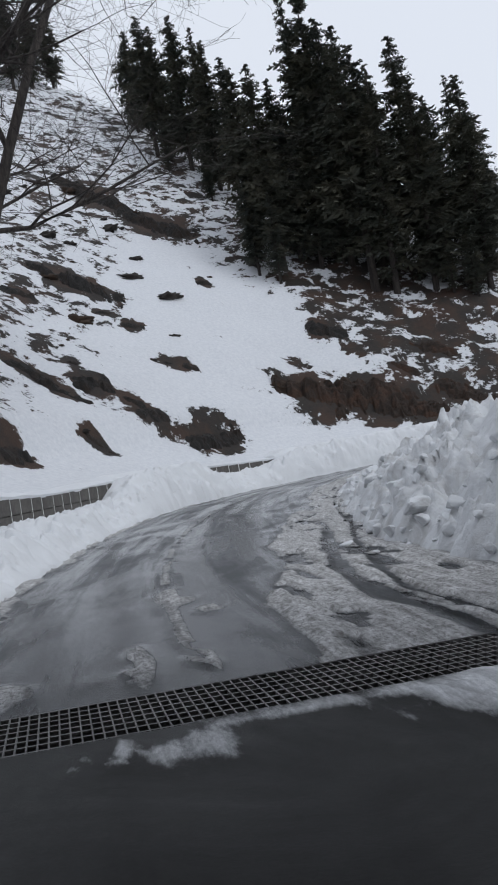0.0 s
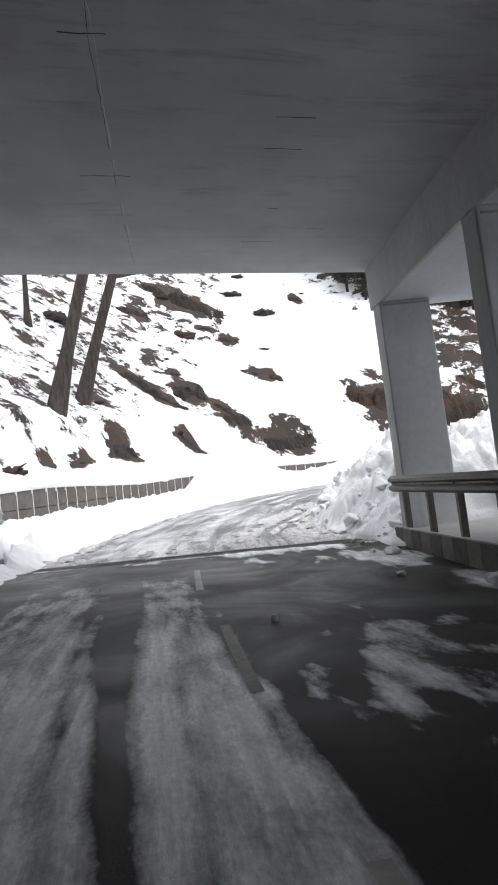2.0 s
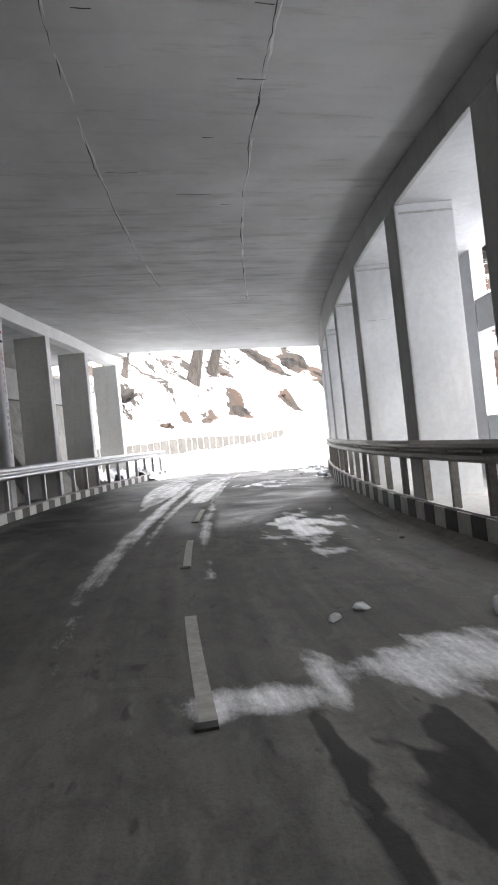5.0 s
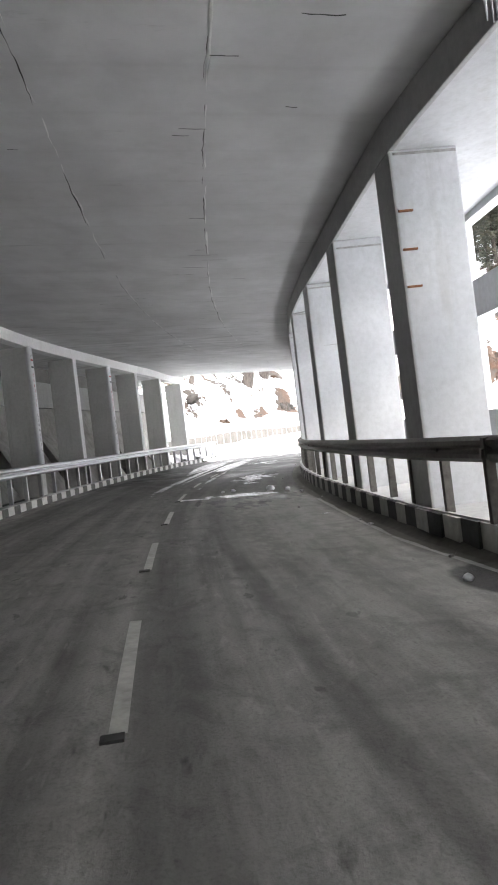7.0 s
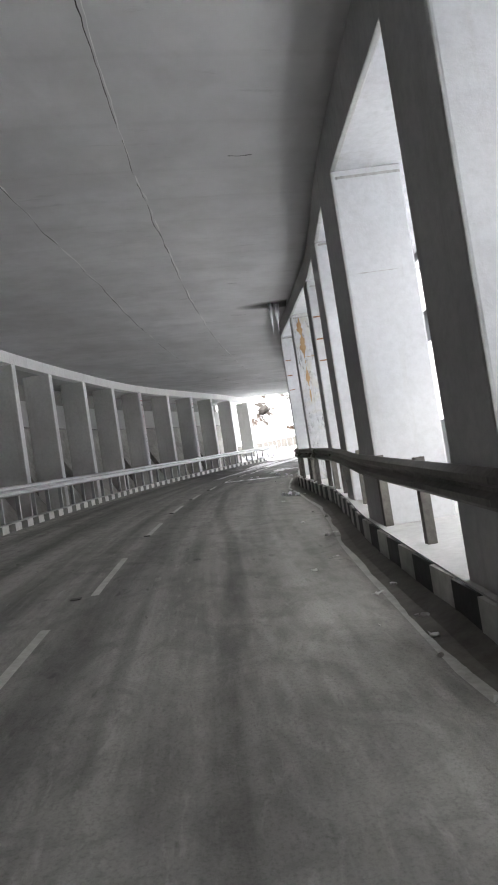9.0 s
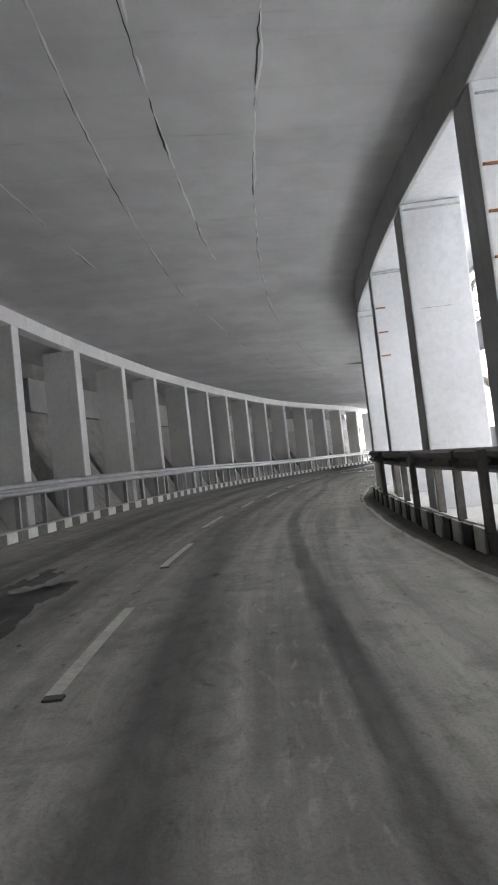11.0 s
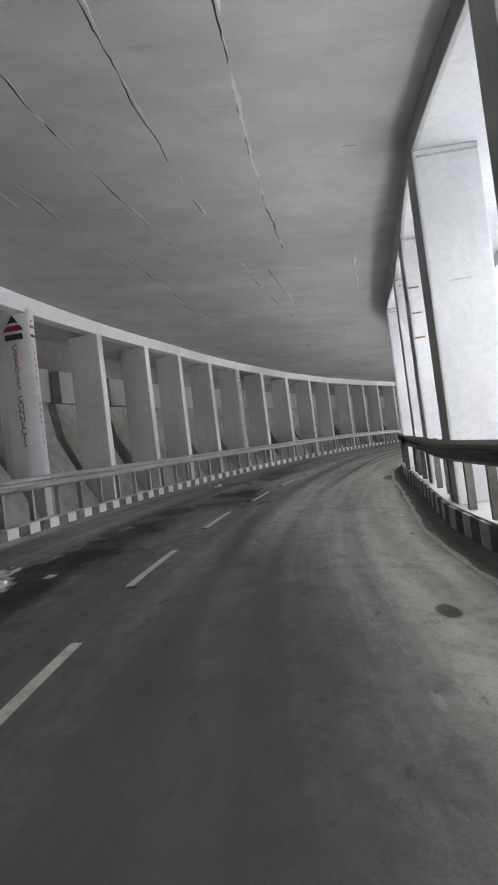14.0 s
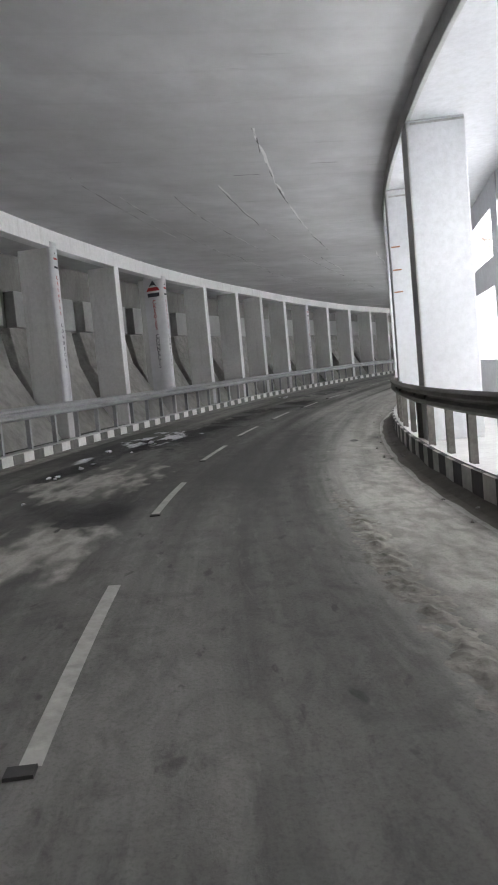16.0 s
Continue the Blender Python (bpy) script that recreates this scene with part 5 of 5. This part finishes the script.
def bare_tree(height, lean, seed, spread=0.6, first=0.35, radius=0.028):
    r = random.Random(seed)
    tubes = []

    def grow(p, direction, length, radius, depth):
        pts = [(p, radius)]
        n = 7 if depth == 0 else 5
        d = direction.normalized()
        for i in range(n):
            bend = Vector((r.gauss(0, 1), r.gauss(0, 1), r.gauss(0, 0.6))) * (0.022 if depth == 0 else 0.17)
            d = (d + bend + Vector((0, 0, -0.05 * (depth > 2)))).normalized()
            p = p + d * (length / n)
            pts.append((p, radius * (1 - (0.72 if depth == 0 else 0.62) * (i + 1) / n)))
            if depth < 4 and (depth > 0 or (i + 1) / n > first):
                for c in range(r.choice((1, 1, 2)) if depth < 3 else r.choice((1, 2, 2))):
                    side = Vector((r.gauss(0, 1), r.gauss(0, 1), r.gauss(0.25, 0.5))).normalized()
                    grow(p, d * (1 - spread) + side * spread, length * r.uniform(0.38, 0.62), pts[-1][1] * r.uniform(0.45, 0.7), depth + 1)
        tubes.append((pts, 8 if depth == 0 else 5 if depth < 3 else 3, depth))

    grow(Vector((0, 0, -0.4)), Vector((lean[0], lean[1], 1)), height, height * radius, 0)
    out = []
    for name, test in (("trunk", lambda k: k == 0), ("crown", lambda k: k > 0)):
        verts, faces = [], []
        for pts, sides, depth in tubes:
            if not test(depth):
                continue
            b0 = len(verts)
            for i, (p, rad) in enumerate(pts):
                t = (pts[min(i + 1, len(pts) - 1)][0] - pts[max(i - 1, 0)][0]).normalized()
                u = t.orthogonal().normalized()
                w = t.cross(u)
                for k in range(sides):
                    a = 2 * math.pi * k / sides
                    flare = 1.5 if (depth == 0 and i == 0) else 1.0
                    verts.append(p + (u * math.cos(a) + w * math.sin(a)) * max(rad, 0.008) * flare)
            for i in range(len(pts) - 1):
                for k in range(sides):
                    a, c = b0 + i * sides + k, b0 + i * sides + (k + 1) % sides
                    faces.append((a, c, c + sides, a + sides))
        out.append(mesh_of(name, verts, faces, bark, None, True))
    return out


for x, y, h, lean, seed, rad, first, label in (
        (-15.0, 32.3, 30, (0.28, 0.0), 3, 0.0165, 0.4, "thick bare tree trunk standing in deep snow"),
        (-15.4, 37.6, 34, (0.32, 0.0), 8, 0.013, 0.2, "dark leaning bare tree with wide crooked limbs"),
        (-16.9, 23.3, 12, (0.2, 0.05), 21, 0.02, 0.4, "slender bare tree on the snow slope"),
        (-22.0, 44.0, 12, (0.05, 0.0), 27, 0.024, 0.3, "bare tree higher up the snowy slope")):
    t = tagged(new("bare_tree"), label, "tree", "bare trees by the road")
    t.matrix_world = Matrix.Translation((x, y, ground_z(x, y) - 0.1))
    for me in bare_tree(h, lean, seed, 0.6, first, rad):
        child(me.name.split(".")[0], me, t)

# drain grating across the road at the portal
# kerb black on the channel puts the shade under the bars into its colour
trench = structure("drain_channel", sweep("drain_channel", [(-4.5, -0.55), (4.3, -0.55), (4.3, -0.5), (-4.5, -0.5)], -4.0, -0.6, kerb_black), "drain channel under the grating, coloured black for its shade", "drain")
grating = tagged(new("drain_grating"), "rusty steel drain grating across the road at the portal", "grating")
iron = two_scale("worn_iron", (0.07, 0.068, 0.065), (0.27, 0.262, 0.255), 12, 1.5, 0.5, 0.2, 0.3)


def grate_bar(name, s0, d0, s1, d1, w, hgt):
    a, b = at(s0, d0, -0.018 * d0 - 0.004), at(s1, d1, -0.018 * d1 - 0.004)
    t = (b - a).normalized()
    u = t.cross(Vector((0, 0, 1))).normalized() * (w / 2)
    z = Vector((0, 0, hgt))
    v = [a - u, a + u, b + u, b - u]
    return mesh_of(name, [p - z for p in v] + v, [(0, 1, 2, 3), (4, 7, 6, 5), (0, 4, 5, 1), (1, 5, 6, 2), (2, 6, 7, 3), (3, 7, 4, 0)], iron)


for i in range(8):
    o = -2.47 + i * 0.1186
    child("long_bar", grate_bar("long_bar", o - 4.4 * SKEW, -4.4, o + 4.2 * SKEW, 4.2, 0.024, 0.06), grating)
for i in range(115):
    d = -4.35 + i * 0.075
    child("cross_bar", grate_bar("cross_bar", -2.49 + SKEW * d, d, -1.63 + SKEW * d, d + 0.05, 0.012, 0.05), grating)
# same black here, as painted shade below the grating
structure("road_bed", sweep("road_bed", rect(-4.5, 4.3, -0.6, -0.5), -6, 3, kerb_black), "bed below the drain, coloured black for its shade", "ground")

# ---- things inside the gallery ----


def debris(name, s, d, r, mat, label, category, group, h=None, seed=0, flat=0.7):
    ob = new(name, chunk(name, (r, r * 0.8, r * flat), mat, seed * 31 + int(s * 10)))
    ob.matrix_world = Matrix.Translation(at(s, d, (-FALL * d if h is None else h) + r * flat * 0.55)) @ pose(0, 0, 0, 0, 0, seed * 67 % 360)
    return tagged(ob, label, category, group)


for i, (s, d, r) in enumerate(((5.7, 0.44, 0.07), (2.2, -1.7, 0.035), (1.0, 3.2, 0.2), (0.7, 2.9, 0.13), (3.4, 2.6, 0.09), (4.9, 3.3, 0.2), (5.2, 3.5, 0.15), (4.6, 3.45, 0.16),
                              (26.2, 2.6, 0.17), (26.6, 3.1, 0.1), (25.7, 1.5, 0.09), (26.0, 1.2, 0.08), (27.6, 3.4, 0.07), (41.0, 3.6, 0.1), (40.7, 3.4, 0.12), (40.3, 3.2, 0.08))):
    debris("snow_clod", s, d, r, snow_dirty, "clod of dirty snow on the road", "snow clod", "snow clods on the road", None, i + 1)
for i in range(70):
    s = rng.uniform(3, 108)
    d = right_d(s) - 0.25 - abs(rng.gauss(0, 0.35))
    debris("pebble", s, d, rng.uniform(0.02, 0.06), backfill, "small stone in the gutter dust", "stone", "stones along the kerb", None, i)
for i in range(22):
    s = rng.uniform(24, 106)
    d = right_d(s) - 0.25 - abs(rng.gauss(0, 0.4))
    bm = bmesh.new()
    bmesh.ops.create_grid(bm, x_segments=4, y_segments=3, size=0.5)
    for v in bm.verts:
        v.co = Vector((v.co.x * 0.13, v.co.y * 0.08, 0.03 * noise.noise(v.co * 5 + Vector((i, 0, 0))) + 0.02))
    bmesh.ops.solidify(bm, geom=bm.faces[:], thickness=0.004)
    ob = new("litter", solid("litter", bm, kerb_white))
    ob.matrix_world = Matrix.Translation(at(s, d, -FALL * d)) @ pose(0, 0, 0, 0, 0, rng.uniform(0, 360))
    tagged(ob, "crumpled pale scrap lying in the gutter", "litter", "scraps along the kerb")
for i in range(18):
    s, d = rng.choice(((93.2, -2.2), (100.2, -2.6), (103.8, -1.6), (97.0, -2.7), (75.0, -3.0)))
    debris("ice_lump", s + rng.gauss(0, 1.1), d + rng.gauss(0, 0.22), rng.uniform(0.04, 0.14), snow_clean, "lump of melting white ice on the wet road", "ice", "ice lumps on the road", None, i, 0.4)

# raised studs at the near ends of the lane dashes
for s in DASH[3:]:
    e = s + dash_len(s) + 0.02
    child("road_stud", sweep("road_stud", rect(dash_d(e) - 0.09, dash_d(e) + 0.04, 0.004, 0.022), e, e + 0.09, kerb_black, 1), road)

# cracks and lime seams in the ceiling: runs along the road at these offsets
def seam(name, pts, width, mat, seed):
    r = random.Random(seed)
    verts, faces = [], []
    ss = np.arange(pts[0][0], pts[-1][0], 0.12)
    for i, s in enumerate(ss):
        d = float(np.interp(s, [p[0] for p in pts], [p[1] for p in pts])) + 0.05 * noise.noise(Vector((s * 0.9, seed, 0))) + 0.02 * noise.noise(Vector((s * 5, seed, 0)))
        w = 0.75 * width * max(0.0, 0.32 + 1.2 * noise.noise(Vector((s * 0.55, seed * 3.1, 2))) + 1.0 * noise.noise(Vector((s * 2.3, seed * 1.7, 5))))
        for o in (-w / 2, w / 2):
            verts.append(at(s, d + o, ceil_h(s, d + o) - 0.006))
        if i and w > 0.002:
            b = len(verts) - 4
            faces.append((b, b + 1, b + 3, b + 2))
    if faces:
        child(name, mesh_of(name, verts, faces, mat), ceiling)


SEAMS = [([(10, 1.5), (30, 1.55), (48, 1.2), (55, 0.95), (70, 1.95)], 0.05), ([(12, -0.9), (28, -0.88), (45, -0.8), (57, -1.3), (70, -0.5)], 0.05),
         ([(74, 0.6), (83, 0.5)], 0.08), ([(76, 1.15), (82, 1.1)], 0.07), ([(75, 3.35), (83, 3.45)], 0.06), ([(84, 1.75), (97, 1.62), (99, 1.6)], 0.085),
         ([(84, -0.75), (92, -1.2), (94, -1.2)], 0.06), ([(70, -2.4), (84, -2.2)], 0.05), ([(72, -3.9), (80, -3.6)], 0.05), ([(0, -0.75), (9, -0.8)], 0.03),
         ([(60, -2.7), (80, -2.5), (94, -2.7)], 0.06), ([(60, 0.2), (72, 0.5)], 0.06), ([(88, -3.1), (96, -3.2)], 0.05), ([(87, 0.4), (95, 0.2)], 0.06), ([(64, -4.4), (92, -4.5)], 0.05)]
for i, (pts, w) in enumerate(SEAMS):
    seam("crack", pts, w * 0.55, crack_mat, i + 1)
    seam("lime_streak", [(a, c + 0.03) for a, c in pts], w * 0.95, lime, i + 31)
# short cracks across, along the shuttering joints
for i in range(56):
    s, d, ln = rng.uniform(0, 40) if i < 38 else rng.uniform(40, 110), rng.uniform(0.9, 1.5) if i < 38 and i % 2 else rng.uniform(-4.5, 3.6), rng.uniform(0.15, 0.7)
    verts, faces = [], []
    for j in range(6):
        dj = d + ln * j / 5
        sj = s + 0.03 * noise.noise(Vector((dj * 5, i, 0)))
        w = 0.006 * (1 + rng.random())
        verts += [at(sj - w, dj, ceil_h(sj, dj) - 0.006), at(sj + w, dj, ceil_h(sj, dj) - 0.006)]
        if j:
            b = len(verts) - 4
            faces.append((b, b + 1, b + 3, b + 2))
    child("crack", mesh_of("crack", verts, faces, crack_mat), ceiling)

# icicles under the valley-side beam
ice, n_, l_, b_ = material("ice", 0.35)
b_.inputs["Base Color"].default_value = (0.9, 0.92, 0.94, 1)
b_.inputs["Transmission Weight"].default_value = 0.1
b_.inputs["IOR"].default_value = 1.31
for i in range(11):
    ln = rng.choice((0.3, 0.45, 0.6, 0.8, 0.95)) * rng.uniform(0.8, 1.1)
    bm = bmesh.new()
    bmesh.ops.create_cone(bm, cap_ends=True, segments=8, radius1=0.006, radius2=rng.uniform(0.03, 0.06), depth=ln)
    for v in bm.verts:
        v.co += Vector((noise.noise(v.co * 4 + Vector((i, 0, 0))), noise.noise(v.co * 4 + Vector((0, i, 0))), 0)) * 0.02
    ob = new("icicle", solid("icicle", bm, ice))
    s = 41.15 + rng.uniform(-0.22, 0.22)
    d = right_d(s) - 0.32 - rng.uniform(0, 0.28)
    ob.matrix_world = Matrix.Translation(at(s, d, ceil_h(s, d) - ln / 2 + 0.02))
    tagged(ob, "clear icicle hanging from the damp ceiling edge", "icicle", "icicles by the beam")

# damp dark stain on the ceiling round the icicles
ns_, nd_ = 40, 40
S_, D_ = np.meshgrid(np.linspace(39.8, 42.4, ns_), np.linspace(2.2, 4.14, nd_), indexing="ij")
fade = np.clip(1 - np.sqrt(((S_ - 41.2 + 0.2 * (4.1 - D_)) / 0.7) ** 2 + ((D_ - 4.0) / 1.6) ** 2), 0, 1)
rim = np.clip(np.minimum.reduce([S_ - 39.8, 42.4 - S_, D_ - 2.2]) * 4, 0, 1)
pts_ = [at(a, c, ceil_h(a, c) - 0.006) for a, c in zip(S_.ravel(), D_.ravel())]
idx_ = np.arange(ns_ * nd_).reshape(ns_, nd_)
quads = np.stack([idx_[:-1, :-1], idx_[1:, :-1], idx_[1:, 1:], idx_[:-1, 1:]], -1).reshape(-1, 4).tolist()
stain_me = mesh_of("damp_stain", pts_, quads, ceil_mat, [(a, c + ceil_h(a, c)) for a, c in zip(S_.ravel(), D_.ravel())])
stain_at = stain_me.attributes.new("damp", "FLOAT", "POINT")
stain_at.data.foreach_set("value", (1.3 * fade * rim * (0.6 + 0.8 * fbm(S_ * 3, D_ * 3, 61))).ravel().astype(np.float32))
child("damp_stain", stain_me, ceiling, "damp dark seepage stain")

# rusty tie stubs on the valley-side columns
rust = two_scale("rusty_steel", (0.16, 0.06, 0.025), (0.36, 0.17, 0.08), 12, 2, 0.85, 0.3)
for k in (9, 11, 15, 17, 21, 23):
    s = RIGHT[k]
    for h in (3.34, 3.87, 4.42):
        ob = new("tie_stub", sweep("tie_stub", rect(right_d(s) + 0.03, right_d(s) + 0.24, h, h + 0.028), s + 0.004, s + 0.04, rust, 1))
        tagged(ob, "short rusty steel tie sticking out of a column", "tie", "ties on the columns")
# pale edge line and crumbled dirt along the valley-side lane
for s in np.arange(30, 128, 7.0):
    a, e = float(s), float(s) + 6.96
    ns = 15
    verts, faces = [], []
    for i, q in enumerate(np.linspace(a, e, ns)):
        for o in (-0.55, -0.45):
            d = right_d(q) + o
            verts.append(at(q, d, -FALL * d + 0.005))
        if i:
            k = 2 * i
            faces.append((k - 2, k - 1, k + 1, k))
    child("edge_line", mesh_of("edge_line", verts, faces, marking), road)
def ridge_h(S, D):
    """Low crumbly ridge of dirt pushed to the side of the lane."""
    mid = np.interp(S, [96, 101, 103, 105, 109, 114], [2.4, 2.4, 2.5, 2.57, 2.45, 2.4])
    t = np.clip(1 - np.abs(D - mid) / 0.3, 0, 1) * np.clip((S - 101.5) / 3, 0, 1)
    rough = fbm(S * 4, D * 6, 131) * 0.4 + fbm(S * 11, D * 13, 132) * 0.6
    return -FALL * D - 0.016 + t * (0.012 + 0.15 * (rough - 0.34))


ridge_mat = two_scale("crumbly_dirt", (0.11, 0.103, 0.094), (0.33, 0.315, 0.285), 14, 2.5, 0.95, 0.8)
tagged(new("crumbled_dirt", patch("crumbled_dirt", 96, 113, 1.9, 3.25, ridge_mat, 0.04, 0.03, ridge_h)), "crumbled dirt along the edge of the dusty shoulder", "dirt", kind="stuff")

# printed cloth banners wrapped round columns
cloth = two_scale("banner_cloth", (0.55, 0.55, 0.57), (0.7, 0.7, 0.72), 5, 1.0, 0.8, 0.2)
red_ink = two_scale("red_print", (0.35, 0.03, 0.03), (0.45, 0.05, 0.05), 9, 2)
dark_ink = two_scale("dark_print", (0.03, 0.03, 0.04), (0.06, 0.06, 0.08), 9, 2)


def text_mesh(word, size, mat):
    cu = bpy.data.curves.new("word", "FONT")
    cu.body, cu.size, cu.align_x, cu.align_y, cu.extrude = word, size, "CENTER", "CENTER", 0.001
    tmp = bpy.data.objects.new("word", cu)
    me = bpy.data.meshes.new_from_object(tmp)
    bpy.data.objects.remove(tmp)
    me.materials.clear()
    me.materials.append(mat)
    return me


def banner(s, side):
    l = left_d(s)
    top, low = ceil_h(s, l) - 0.42, 1.15
    b = tagged(new("banner"), "white printed cloth banner wrapped round a column", "banner", "banners on the columns")
    out = 0.025

    def crease(u, h):
        return 0.02 * noise.noise(Vector((u * 4, h * 1.5, s)))
    # one sheet over the side that faces along the road and the front
    deep = 0.92 if side else 0.1
    path = [(s + 0.38 + out, l - deep), (s + 0.38 + out, l - deep / 2), (s + 0.38 + out, l + out), (s + 0.19, l + out), (s - out, l + out), (s - out, l - 0.1)]
    verts, faces = [], []
    hs = np.linspace(low, top, 26)
    for h in hs:
        for i, (a, c) in enumerate(path):
            verts.append(at(a + crease(i, h), c + crease(i + 9, h), h))
    k = len(path)
    for i in range(len(hs) - 1):
        for j in range(k - 1):
            a = i * k + j
            faces.append((a, a + 1, a + k + 1, a + k))
    me = mesh_of("cloth", verts, faces, cloth, None, True)
    child("cloth", me, b)
    up = heading(s)

    def stick(me, name, face, h, off=0.0):
        ob = child(name, me, b)
        if face:
            ob.matrix_world = Matrix.Translation(at(s + 0.38 + out + 0.03, l - 0.44 + off, h)) @ pose(0, 0, 0, 90, 0, up)
        else:
            ob.matrix_world = Matrix.Translation(at(s + 0.19, l + out + 0.03, h)) @ pose(0, 0, 0, 90, 0, up + 90)
        return ob

    def plate(name, pts, mat):
        return mesh_of(name, [(x, y, 0) for x, y in pts], [tuple(range(len(pts)))], mat)
    for face, z in ((True, 1.15), (False, 0.5)) if side else ((False, 0.45),):
        stick(plate("emblem", [(-0.17 * z, 0), (0, 0.25 * z), (0.17 * z, 0), (0.06 * z, 0.05), (-0.06 * z, 0.05)], dark_ink), "emblem", face, top - 0.45)
        stick(plate("emblem_band", [(-0.3 * z, -0.1 * z), (0.3 * z, -0.1 * z), (0.2 * z, 0.05 * z), (-0.2 * z, 0.05 * z)], red_ink), "emblem_band", face, top - 0.55)
        stick(plate("emblem_bar", [(-0.26 * z, -0.08 * z), (0.26 * z, -0.08 * z), (0.26 * z, 0.08 * z), (-0.26 * z, 0.08 * z)], dark_ink), "emblem_bar", face, top - 0.85)
        h = top - 1.2
        for word, mat in (("CREATES", red_ink), ("CONNECTS", dark_ink)):
            for ch in word:
                stick(text_mesh(ch, 0.27 if face else 0.17, mat), "letter", face, h)
                h -= 0.2
            h -= 0.2


for k in (3, 5, 15, 20, 22):
    banner(LEFT[k], k == 20)
